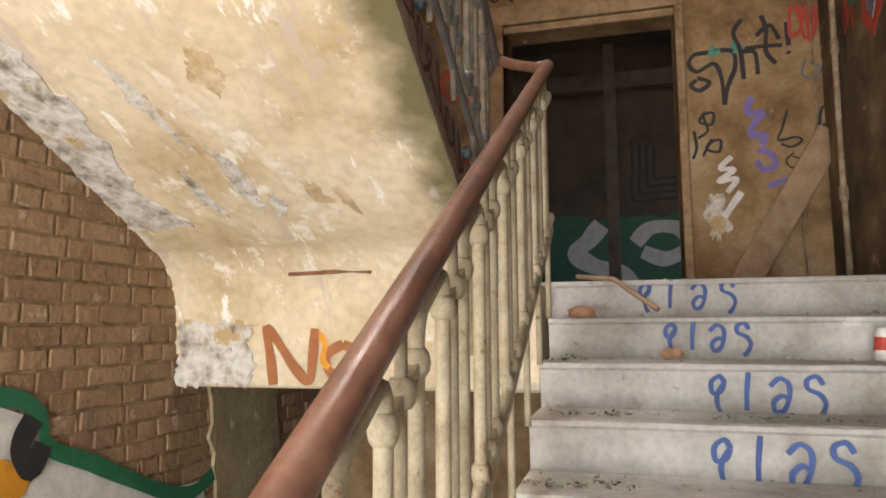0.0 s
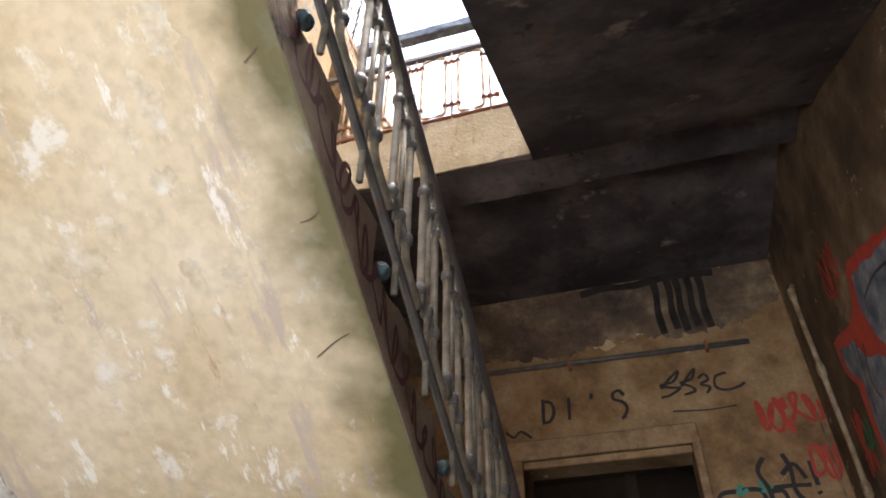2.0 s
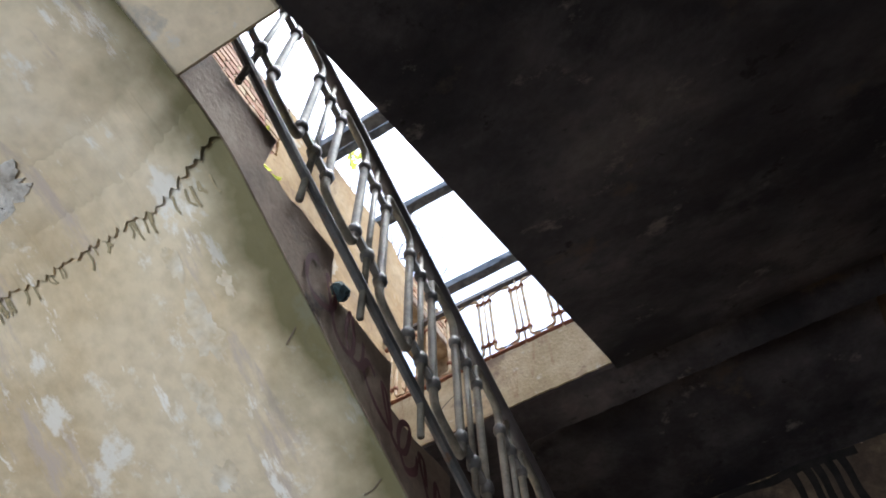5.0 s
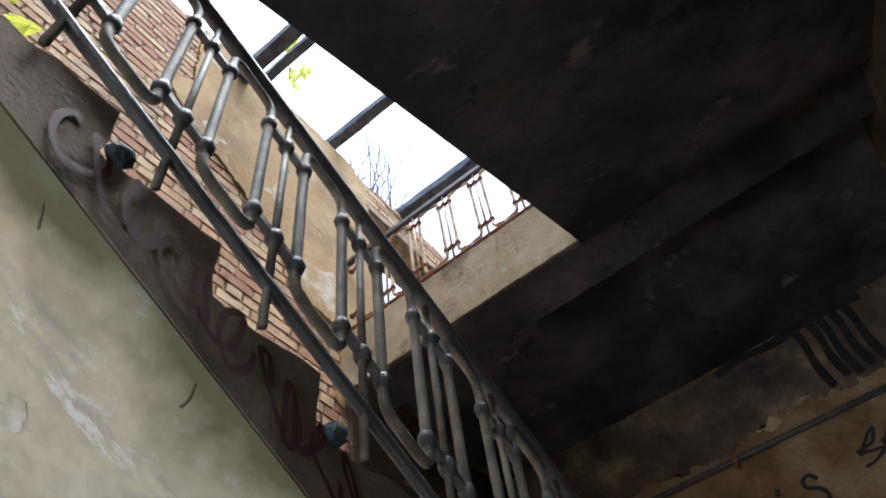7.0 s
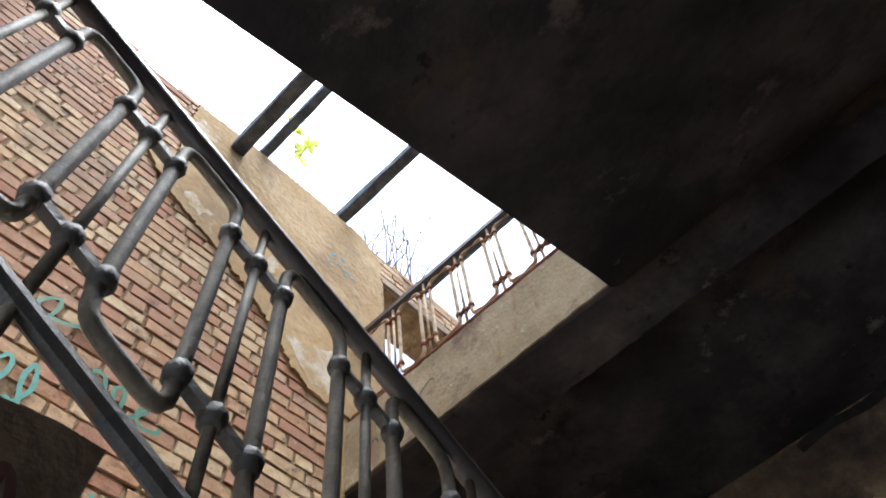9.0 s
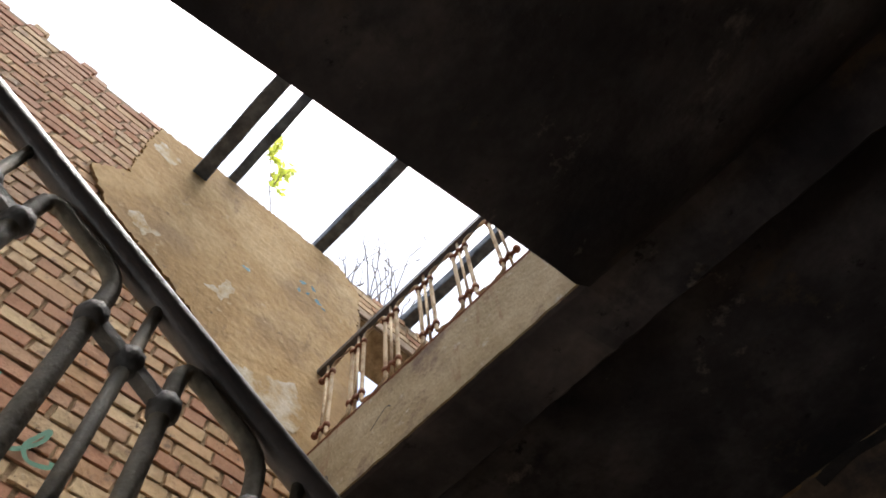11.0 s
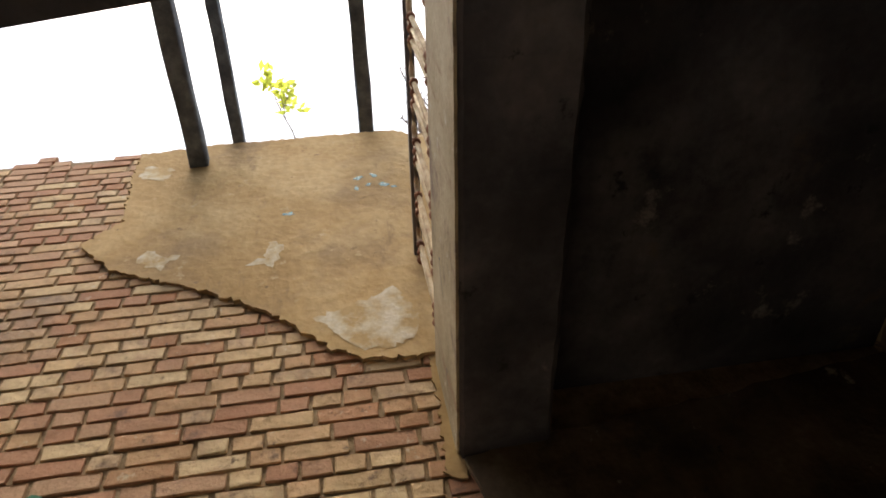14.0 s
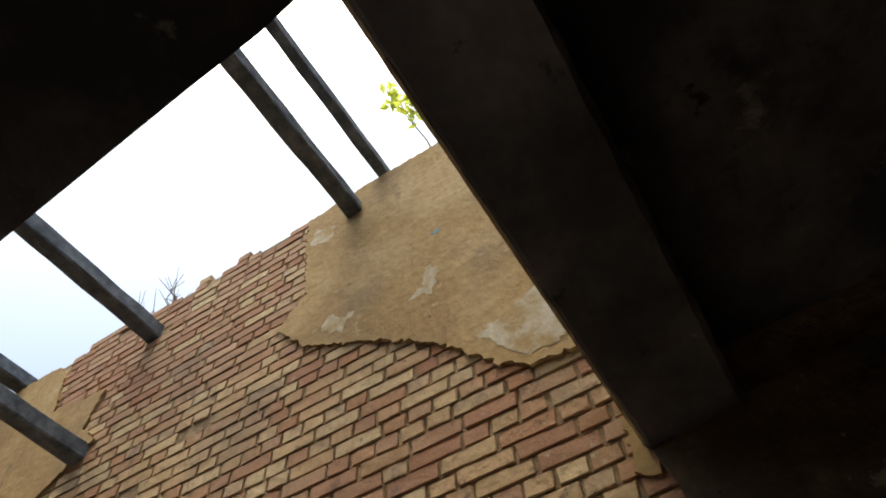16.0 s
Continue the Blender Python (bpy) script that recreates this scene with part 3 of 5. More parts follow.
def flight_mesh(x0, x1, soffit_pts, upper_pts, cols):
    """A flight with its soffit cut into strips and made a little uneven."""
    bm = bmesh.new()
    grid = []
    for i in range(cols + 1):
        x = x0 + (x1 - x0) * i / cols
        ring = []
        for y, z in soffit_pts:
            w = 0.0012 * noise.noise(Vector((x * 2.1, y * 2.1, 3.0))) + 0.0004 * noise.noise(Vector((x * 9, y * 9, 7.0)))
            ring.append(bm.verts.new((x, y, z + w)))
        grid.append(ring)
    for a, b in zip(grid, grid[1:]):
        for k in range(len(a) - 1):
            bm.faces.new((a[k], a[k + 1], b[k + 1], b[k]))
    for f in bm.faces:
        f.smooth = True
    return bm


bm = flight_mesh(XL - 0.01, SIDE2 - 0.002, prof, top, 30)
part("soffit", bm, M_SOFFIT, flight_mid, "cream plaster with white patches and brown stains")


def on_soffit(u, v, w):
    return (u, v, sof2(v) - 0.0005 - w)


bm = bmesh.new()
plate(bm, rough_edge([(XL, 0.2), (XL + 0.2, 0.2), (XL + 0.24, 0.8), (XL + 0.17, 1.3), (XL + 0.26, 1.8), (XL + 0.2, 2.2), (XL + 0.33, 2.38), (XL, 2.4)], 0.03, 0.022, 5), on_soffit, 0.006)
part("peeled_band", bm, M_FLAKE, flight_mid, "rough grey band where the paint has peeled")


def splotch(cx, cy, rx, ry, seed, turn=0.0):
    """Ragged outline of a scraped spot."""
    out, n = [], 46
    for i in range(n):
        a = 2 * math.pi * i / n
        r = 0.72 + 0.55 * noise.noise(Vector((1.4 * math.cos(a), 1.4 * math.sin(a), seed * 3.1))) + 0.3 * noise.noise(Vector((6 * math.cos(a), 6 * math.sin(a), seed * 7.7)))
        u, v = rx * r * math.cos(a), ry * r * math.sin(a)
        out.append((cx + u * math.cos(turn) - v * math.sin(turn), cy + u * math.sin(turn) + v * math.cos(turn)))
    return out


# scraped pale spots, then long streaks of lost paint towards the foot of the flight
for k, (cx, cy, rx, ry) in enumerate(((-0.31, 0.41, 0.07, 0.10), (-0.40, 0.55, 0.055, 0.08), (-0.45, 0.70, 0.05, 0.045), (-0.77, 0.84, 0.10, 0.09), (-0.64, 0.79, 0.055, 0.06), (-0.47, 0.92, 0.045, 0.04),
                                      (-0.92, 0.95, 0.04, 0.05), (-0.36, 0.95, 0.05, 0.035), (-0.30, 0.25, 0.03, 0.055), (-0.20, 0.34, 0.025, 0.04), (-1.08, 0.98, 0.05, 0.05), (-0.58, 1.85, 0.03, 0.045))):
    bm = bmesh.new()
    plate(bm, splotch(cx, cy, rx, ry, k + 1), on_soffit, 0.0014)
    part("scraped_spot", bm, M_PALE, flight_mid)
for k, (cx, cy, rx, ry, turn, m) in enumerate(((-1.05, 1.78, 0.05, 0.24, -0.2, M_FLAKE), (-0.86, 1.86, 0.045, 0.26, -0.25, M_PALE), (-0.90, 2.18, 0.06, 0.22, -0.2, M_FLAKE), (-0.70, 2.12, 0.05, 0.22, -0.3, M_PALE), (-1.10, 2.22, 0.05, 0.16, -0.1, M_FLAKE),
                                               (-0.97, 1.98, 0.035, 0.24, -0.22, M_STREAK), (-0.74, 1.70, 0.085, 0.10, 0.0, M_STREAK), (-0.60, 2.26, 0.05, 0.13, -0.3, M_STREAK), (-0.50, 2.28, 0.04, 0.10, -0.3, M_STREAK), (-0.80, 2.30, 0.05, 0.09, 0.2, M_FLAKE), (-0.62, 2.33, 0.13, 0.045, 0.0, M_PALE))):
    bm = bmesh.new()
    plate(bm, splotch(cx, cy, rx, ry, 30 + k, turn), on_soffit, 0.0016 + 0.0001 * k)
    part("paint_loss", bm, m, flight_mid)


def under(y):
    """Underside where the flight turns into the half landing."""
    return sof2(y) if y > 0.12 else 3.331 + (0.12 - y) * 0.3 if y > 0.0 else 3.367 + (-y if y > -0.085 else 0.085) * 0.1


# broken lip of the landing's plaster, with drip-worn teeth
lip, rnd = [], random.Random(21)
for k in range(150):
    u = XL + 0.02 + (SIDE2 - 0.02 - XL) * k / 149
    lip.append((u, 0.125 - 0.07 * max(0.0, (u + 0.28) / 0.24) + 0.014 * noise.noise(Vector((u * 7, 2, 0))) + (rnd.uniform(0.0, 0.012) if k % 3 else rnd.uniform(-0.008, 0.0))))
bm = bmesh.new()
rows = [[bm.verts.new((u, v + (-0.62 - v) * f, under(v + (-0.62 - v) * f) - (0.009 if q else 0.001))) for u, v in lip] for q, f in enumerate((0.0, 0.0, 0.12, 0.3, 1.0))]
for a, b in zip(rows, rows[1:]):
    for k in range(len(lip) - 1):
        bm.faces.new((a[k], a[k + 1], b[k + 1], b[k]))
part("plaster_lip", bm, M_SOFFIT, flight_mid, "ragged lip of thick cream plaster under the half landing")
bm = bmesh.new()
plate(bm, splotch(-0.62, -0.10, 0.17, 0.08, 91), lambda u, v, w: (u, v, under(v) - 0.010 - w), 0.004)
part("paint_loss", bm, M_FLAKE, flight_mid)
rnd = random.Random(22)
bm = bmesh.new()
for k in range(46):
    u, v = rnd.uniform(-1.2, -0.10), 0.135
    ln = rnd.uniform(0.012, 0.04)
    stroke(bm, [(u, v - 0.01), (u + rnd.uniform(-0.006, 0.006), v + ln * 0.5), (u + rnd.uniform(-0.012, 0.012), v + ln)], rnd.uniform(0.003, 0.008), on_soffit, 0.0016 + 0.00003 * k)
tagged(part("drip_mark", bm, paint("grey_green_drip", (0.36, 0.30, 0.17)), flight_mid), kind="stuff")
cracks = paint("dark_crack", (0.16, 0.12, 0.08))
for k, pts in enumerate(([(-0.07, 0.84), (-0.13, 0.86), (-0.2, 0.85)], [(-0.10, 1.14), (-0.16, 1.16), (-0.21, 1.19), (-0.26, 1.26)], [(-0.26, 1.31), (-0.265, 1.35), (-0.29, 1.39)], [(-0.09, 0.49), (-0.14, 0.51), (-0.22, 0.52)])):
    bm = bmesh.new()
    stroke(bm, rough_edge(pts, 0.03, 0.008, 60 + k)[:-int(math.dist(pts[0], pts[-1]) / 0.03) - 1], 0.0032, on_soffit, 0.0018)
    part("crack", bm, cracks, flight_mid)
bm = bmesh.new()
tube(bm, [(-0.82, 2.44, 1.85), (-0.6, 2.43, 1.855), (-0.45, 2.44, 1.85)], 0.009, 6)
part("exposed_bar", bm, M_RUST, flight_mid, "rusted reinforcing bar showing through the plaster")
bm = bmesh.new()
rnd = random.Random(8)
side = [(y, z + 0.006) for y, z in prof if z <= sof2(y) + 0.05] + [(-0.085, Z2 - 0.02)]
ragged = []
for (a, b), (c, d) in zip(list(reversed(top))[:-1], list(reversed(top))[1:]):
    n = max(1, int(math.hypot(c - a, d - b) / 0.05))
    for i in range(n):
        t = i / n
        ragged.append((a + (c - a) * t + rnd.uniform(-0.008, 0.008), b + (d - b) * t + rnd.uniform(-0.014, 0.004)))
prism(bm, side + ragged + [(2.90, 1.60)], SIDE2 - 0.05, SIDE2)
fascia = part("stringer", bm, M_FASCIA, flight_mid, "brown painted stair side with dark tags")
bm = bmesh.new()
prism(bm, [(y, z + 0.03) for y, z in prof] + [(-0.085, Z2 - 0.025)] + list(reversed(top)), XL + 0.005, SIDE2 - 0.06)
part("stair_core", bm, M_STEP, flight_mid)


def on_side(u, v, w):
    return (SIDE2 + w, u, sof2(u) + v)


for k, (u0, u1) in enumerate(((0.42, 0.66), (0.68, 0.92), (0.94, 1.16), (1.18, 1.44), (1.46, 1.72), (1.74, 2.05), (2.08, 2.3))):
    scrawl(u0, 0.03, u1, 0.20, 3, 0.0155, on_side, P_MAROON, flight_mid, 70 + k)

# third flight: underside overhead carries its shade in the dark plaster colour
flight_top = thing("staircase", None, None, "uppermost stair flight, underside coloured near-black for its shade", "stairs")
sp = [(-0.42, sof3(-0.42))] + [(-0.3 + 0.15 * k, sof3(-0.3 + 0.15 * k)) for k in range(0, 20)] + [(2.70, sof3(2.66)), (2.86, 5.085)]
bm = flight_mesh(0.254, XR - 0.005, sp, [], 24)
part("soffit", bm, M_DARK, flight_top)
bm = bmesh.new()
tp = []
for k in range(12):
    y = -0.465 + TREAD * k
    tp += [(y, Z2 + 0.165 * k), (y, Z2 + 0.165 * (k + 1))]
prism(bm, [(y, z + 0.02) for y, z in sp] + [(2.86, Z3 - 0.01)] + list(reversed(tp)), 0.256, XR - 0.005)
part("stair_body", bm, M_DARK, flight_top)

# ---- plaster and paint on the walls ----
PLAST = [(1.13, 8.08), (1.13, 7.85), (1.16, 7.4), (1.19, 7.15), (1.0, 6.93), (1.21, 6.66), (1.41, 6.54), (1.75, 6.35), (2.05, 6.14), (2.28, 5.9), (2.36, 5.8), (2.52, 5.7), (2.836, 5.67), (3.15, 5.66), (3.15, 7.9), (2.9, 8.14), (1.6, 8.13)]
PLAST2 = [(-2.3, 8.1), (-1.46, 8.1), (-1.3, 7.9), (-1.19, 7.46), (-0.63, 7.37), (-0.7, 7.04), (-0.5, 6.85), (-0.9, 6.55), (-1.4, 6.3), (-2.3, 6.0)]
for o, s in ((PLAST, 1), (PLAST2, 2)):
    bm = bmesh.new()
    plate(bm, rough_edge(o, 0.025, 0.014, s), lambda u, v, w: (core + w, u, v), 0.030)
    part("plaster_patch", bm, M_UPPER, wall_left, "sandy tan plaster left on the bricks")
bm = bmesh.new()
for o, s in (([(2.3, 6.02), (2.5, 6.1), (2.7, 6.2), (2.8, 6.0), (2.75, 5.78), (2.55, 5.74), (2.42, 5.85)], 3), ([(1.95, 6.55), (2.1, 6.5), (2.14, 6.72), (2.05, 6.75), (2.04, 6.6)], 4), ([(1.35, 6.66), (1.5, 6.58), (1.58, 6.72), (1.5, 6.68), (1.4, 6.8)], 5),
             ([(1.18, 7.7), (1.35, 7.62), (1.4, 7.8), (1.2, 7.86)], 6)):
    plate(bm, rough_edge(o, 0.025, 0.018, s), lambda u, v, w: (core + 0.030 + w, u, v), 0.002)
part("limewash_patch", bm, mat("pale_limewash", [(0.40, (0.37, 0.255, 0.115)), (0.48, (0.44, 0.35, 0.22)), (0.62, (0.52, 0.46, 0.36))], 7, 0.95, 0.3, 40), wall_left, "pale limewash remnants")
bm = bmesh.new()
pl = lambda u, v, w: (core + 0.0305 + w, u, v)
for k, (u, v, r) in enumerate(((2.16, 7.04, 0.035), (2.60, 7.42, 0.035), (2.66, 7.32, 0.025), (2.58, 7.28, 0.03), (2.70, 7.44, 0.03), (2.76, 7.30, 0.035), (2.82, 7.26, 0.02))):
    plate(bm, splotch(u, v, r * 1.3, r * 0.8, 150 + k, 0.5 * k), pl, 0.002)
part("graffiti", bm, paint("faded_blue_spray", (0.05, 0.15, 0.18)), wall_left)

on_beam = lambda u, v, w: (u, 2.743 - w, v)
bm = bmesh.new()
stroke(bm, [(-1.05, 1.36), (-1.07, 1.5), (-1.09, 1.62), (-1.03, 1.56), (-0.95, 1.45), (-0.87, 1.38), (-0.85, 1.5), (-0.84, 1.62)], 0.045, on_beam)
part("painted_letter", bm, P_BROWN, beam_low)
bm = bmesh.new()
stroke(bm, [(-0.70, 1.55), (-0.78, 1.5), (-0.76, 1.42), (-0.66, 1.42), (-0.62, 1.5), (-0.70, 1.55)], 0.045, on_beam)
part("painted_letter", bm, P_BROWN, beam_low)
bm = bmesh.new()
plate(bm, rough_edge([(-1.57, 1.35), (-1.18, 1.35), (-1.15, 1.45), (-1.2, 1.56), (-1.13, 1.64), (-1.57, 1.66)], 0.02, 0.02, 81), on_beam, 0.006)
part("peeled_plaster", bm, M_FLAKE, beam_low, "rough grey plaster where the paint has gone")
bm = bmesh.new()
stroke(bm, [(-0.83, 1.60), (-0.79, 1.55), (-0.80, 1.48), (-0.77, 1.44)], 0.03, on_beam)
part("rust_stain", bm, P_ORANGE, beam_low)

# far wall writing
write("DI'S", -0.14, 4.17, 0.19, 0.026, on_far, P_BLACK, wall_far, 0.05, 0.95)
for line in ([(0.80, 4.33), (0.90, 4.43), (0.95, 4.46), (0.90, 4.38), (0.80, 4.36), (0.88, 4.33), (0.94, 4.32), (0.86, 4.27), (0.79, 4.26)],
             [(0.95, 4.33), (1.04, 4.44), (1.07, 4.46), (1.03, 4.38), (0.95, 4.36), (1.02, 4.32), (1.04, 4.28), (0.96, 4.26)],
             [(1.08, 4.38), (1.13, 4.41), (1.15, 4.36), (1.09, 4.33), (1.15, 4.30), (1.12, 4.25)], [(1.29, 4.40), (1.21, 4.38), (1.19, 4.30), (1.25, 4.26), (1.34, 4.27), (1.40, 4.30)]):
    bm = bmesh.new()
    stroke(bm, line, 0.021, on_far)
    part("painted_letter", bm, P_BLACK, wall_far)
bm = bmesh.new()
stroke(bm, [(0.85, 4.14), (1.1, 4.12), (1.3, 4.13)], 0.012, on_far)
stroke(bm, [(-0.42, 4.13), (-0.36, 4.08), (-0.3, 4.12), (-0.22, 4.06)], 0.02, on_far)
part("graffiti", bm, P_BLACK, wall_far)


def chart(a, b):
    """Hundredths of the tagged field beside the door, from its upper left corner."""
    return (1.0 + 0.0065 * a, 3.75 - 0.0065 * b)


TAG = ([(9, 66), (3, 72), (12, 78), (22, 70), (10, 64)], [(24, 37), (8, 38), (2, 48), (10, 57), (27, 50), (34, 66), (36, 96)], [(26, 36), (46, 38), (48, 56), (40, 76), (36, 96)],
       [(57, 4), (48, 18), (54, 38), (56, 70)], [(56, 40), (68, 42), (70, 66)], [(50, 38), (72, 36), (95, 37)], [(76, 2), (80, 18), (79, 42), (88, 56)], [(70, 24), (84, 14), (92, 30)], [(100, 12), (101, 38)], [(100, 44), (101, 47)])
SMALL = (([(16, 102), (10, 112), (22, 116), (24, 104), (14, 106), (18, 122), (8, 130)], 0.020, P_BLACK), ([(22, 132), (16, 142), (28, 146), (30, 134), (20, 136), (12, 150)], 0.020, P_BLACK), ([(4, 122), (6, 140), (2, 152)], 0.022, P_BLACK),
         ([(96, 106), (90, 126), (86, 138), (102, 136), (108, 140), (98, 146), (88, 142)], 0.016, P_BLACK), ([(100, 152), (92, 160), (98, 168), (106, 160), (98, 156)], 0.012, P_BLACK), ([(124, 134), (128, 108), (138, 106), (138, 120), (128, 126)], 0.020, P_BLACK),
         ([(146, 154), (148, 164), (142, 170), (154, 172)], 0.014, P_BLACK), ([(116, 54), (112, 70), (122, 76), (130, 66), (120, 58)], 0.012, P_SLATE),
         ([(62, 90), (58, 106), (72, 108), (64, 118), (60, 130), (74, 132), (70, 142)], 0.045, P_VIOLET), ([(66, 146), (78, 152), (82, 164), (70, 168), (64, 158)], 0.040, P_VIOLET), ([(74, 186), (84, 182), (92, 180)], 0.038, P_VIOLET),
         ([(40, 152), (28, 164), (42, 166), (26, 178), (44, 176), (34, 190)], 0.034, P_WHITE), ([(48, 190), (38, 204), (30, 216)], 0.045, P_WHITE), ([(28, 30), (24, 40), (34, 36)], 0.03, P_TEAL), ([(50, 26), (46, 40), (58, 34)], 0.03, P_TEAL))
for line in TAG:
    bm = bmesh.new()
    stroke(bm, [chart(*p) for p in line], 0.030, on_far)
    part("graffiti", bm, P_BLACK, wall_far)
for line, w, m in SMALL:
    bm = bmesh.new()
    stroke(bm, [chart(*p) for p in line], w, on_far)
    part("graffiti", bm, m, wall_far)
for k, (a, b, c, d, n, w, m) in enumerate(((1.43, 3.86, 1.62, 4.16, 3, 0.026, P_RED), (1.58, 3.92, 1.83, 4.2, 3, 0.026, P_RED), (1.66, 3.5, 1.83, 3.82, 3, 0.022, P_RED), (-0.78, 3.3, -0.45, 3.6, 3, 0.03, P_RED), (-0.9, 2.5, -0.5, 2.9, 4, 0.025, P_RED))):
    scrawl(a, b, c, d, n, w, on_far, m, wall_far, 200 + k)
# runs and patches of older paint on the end wall
for k, (cx, cy, rx, ry, m) in enumerate(((1.15, 2.35, 0.10, 0.22, M_FLAKE), (0.75, 4.9, 0.14, 0.10, M_STREAK), (0.45, 4.80, 0.12, 0.08, M_STREAK), (1.38, 4.95, 0.05, 0.16, M_FLAKE))):
    bm = bmesh.new()
    plate(bm, splotch(cx, cy, rx, ry, 120 + k), on_far, 0.0022 + 0.0001 * k)
    part("paint_patch", bm, m, wall_far)

# darker plaster band and soot streaks under the upper landing
band_tones = mat("dark_upper_plaster", [(0.3, (0.06, 0.046, 0.038)), (0.45, (0.12, 0.088, 0.062)), (0.56, (0.19, 0.14, 0.09)), (0.68, (0.34, 0.27, 0.17))], 3.4, 0.9, 0.3, 40, stain=[((0.05, 0.04, 0.038), 1.8, 0.55, 0.68)])
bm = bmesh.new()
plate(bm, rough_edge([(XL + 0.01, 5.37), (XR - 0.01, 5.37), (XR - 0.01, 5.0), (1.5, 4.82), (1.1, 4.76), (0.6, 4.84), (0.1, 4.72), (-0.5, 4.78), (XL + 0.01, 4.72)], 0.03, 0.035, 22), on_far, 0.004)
part("darker_plaster_band", bm, band_tones, wall_far, "darker plaster below the ceiling")
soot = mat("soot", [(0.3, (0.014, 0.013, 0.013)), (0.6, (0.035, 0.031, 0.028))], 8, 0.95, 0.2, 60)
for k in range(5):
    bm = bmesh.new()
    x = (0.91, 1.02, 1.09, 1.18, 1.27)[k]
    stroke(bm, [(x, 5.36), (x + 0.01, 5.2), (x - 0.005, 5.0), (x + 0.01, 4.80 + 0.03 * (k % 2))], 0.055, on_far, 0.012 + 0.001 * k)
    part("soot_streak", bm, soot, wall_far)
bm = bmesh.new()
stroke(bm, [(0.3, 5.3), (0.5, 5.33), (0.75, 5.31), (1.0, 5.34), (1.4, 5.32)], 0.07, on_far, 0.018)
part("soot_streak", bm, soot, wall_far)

# right wall mural
bm = bmesh.new()
plate(bm, rough_edge([(2.4, 3.8), (2.93, 4.06), (3.27, 4.18), (3.43, 4.0), (3.6, 3.99), (4.0, 4.10), (4.0, 3.88), (3.86, 3.72), (3.91, 3.53), (3.93, 3.28), (3.76, 3.13), (3.58, 3.28), (3.38, 3.26), (2.9, 3.0), (2.4, 3.0)], 0.06, 0.012, 31), on_right, 0.004)
part("mural", bm, P_RED, wall_right, "red outline of a painted mural")
bm = bmesh.new()
plate(bm, rough_edge([(2.5, 3.82), (2.95, 3.98), (3.24, 4.09), (3.33, 3.95), (3.30, 3.75), (3.2, 3.6), (2.8, 3.45), (2.5, 3.4)], 0.06, 0.012, 32), on_right, 0.008)
plate(bm, rough_edge([(3.93, 4.01), (3.65, 3.90), (3.55, 3.75), (3.24, 3.58), (3.35, 3.46), (3.5, 3.53), (3.62, 3.43), (3.74, 3.22), (3.84, 3.31), (3.80, 3.55), (3.75, 3.70), (3.91, 3.88)], 0.06, 0.012, 33), on_right, 0.008)
part("mural_fill", bm, mat("blue_grey_spray", [(0.35, (0.07, 0.085, 0.12)), (0.5, (0.15, 0.175, 0.215)), (0.65, (0.27, 0.29, 0.31))], 7, 0.7, 0.2, 60), wall_right, "blue-grey mural field")
pm = lambda u, v, w: (XR - 0.008 - w, u, v)
for line in ([(2.6, 3.75), (2.95, 3.88), (3.2, 3.9)], [(3.6, 3.86), (3.66, 3.7), (3.74, 3.5)], [(3.5, 3.8), (3.6, 3.62), (3.55, 3.5)]):
    bm = bmesh.new()
    stroke(bm, line, 0.016, pm)
    part("graffiti", bm, P_BLACK, wall_right)
for k, (a, b, c, d) in enumerate(((3.4, 4.15, 3.7, 4.5), (4.06, 3.3, 4.2, 3.7))):
    scrawl(a, b, c, d, 4, 0.022, on_right, P_RED, wall_right, 320 + k)
scrawl(3.95, 3.4, 4.1, 3.6, 2, 0.03, on_right, P_GREEN, wall_right, 330)

# mural low on the brick wall: white field, green garland, orange flowers
bm = bmesh.new()
plate(bm, rough_edge([(1.0, 0.3), (1.0, 1.34), (1.78, 1.36), (1.95, 1.28), (2.05, 1.12), (2.4, 1.0), (2.72, 0.86), (3.0, 0.84), (3.0, 0.3)], 0.1, 0.015, 41), on_left, 0.004)
part("mural", bm, P_WHITE, wall_left, "white painted field low on the bricks")
bm = bmesh.new()
for off in (0.0, 0.03):
    stroke(bm, [(1.5, 1.42 - off), (1.8, 1.40 - off), (1.94, 1.32 - off), (1.98, 1.2 - off), (2.2, 1.1 - off), (2.45, 0.98 - off), (2.72, 0.86 - off), (2.9, 0.83 - off), (3.05, 0.88 - off), (3.2, 0.95 - off)], 0.042, on_left, 0.008 + off * 0.1)
part("garland", bm, P_GREEN, wall_left, "dark green painted garland")
for k, (u, v) in enumerate(((1.8, 1.08), (1.75, 0.95), (2.05, 0.86), (2.2, 0.84), (2.4, 0.80))):
    bm = bmesh.new()
    plate(bm, rough_edge([(u + 0.1 * math.cos(a), v + 0.09 * math.sin(a)) for a in (0, 1, 2, 3, 4, 5)], 0.05, 0.02, 50 + k), on_left, 0.010 + 0.001 * k)
    part("painted_flower", bm, (P_ORANGE, P_ORANGE, P_LIME)[k % 3], wall_left)
bm = bmesh.new()
stroke(bm, [(1.9, 1.3), (1.85, 1.2), (1.9, 1.12), (1.95, 1.2)], 0.09, on_left, 0.014)
part("graffiti", bm, P_BLACK, wall_left)
bm = bmesh.new()
plate(bm, rough_edge([(3.0, 1.32), (3.7, 1.33), (3.75, 0.9), (3.5, 0.5), (3.2, 0.4), (3.05, 0.9)], 0.08, 0.03, 61), on_left, 0.02)
part("plaster_patch", bm, M_BEAMFACE, wall_left, "grey plaster remnant below the landing")

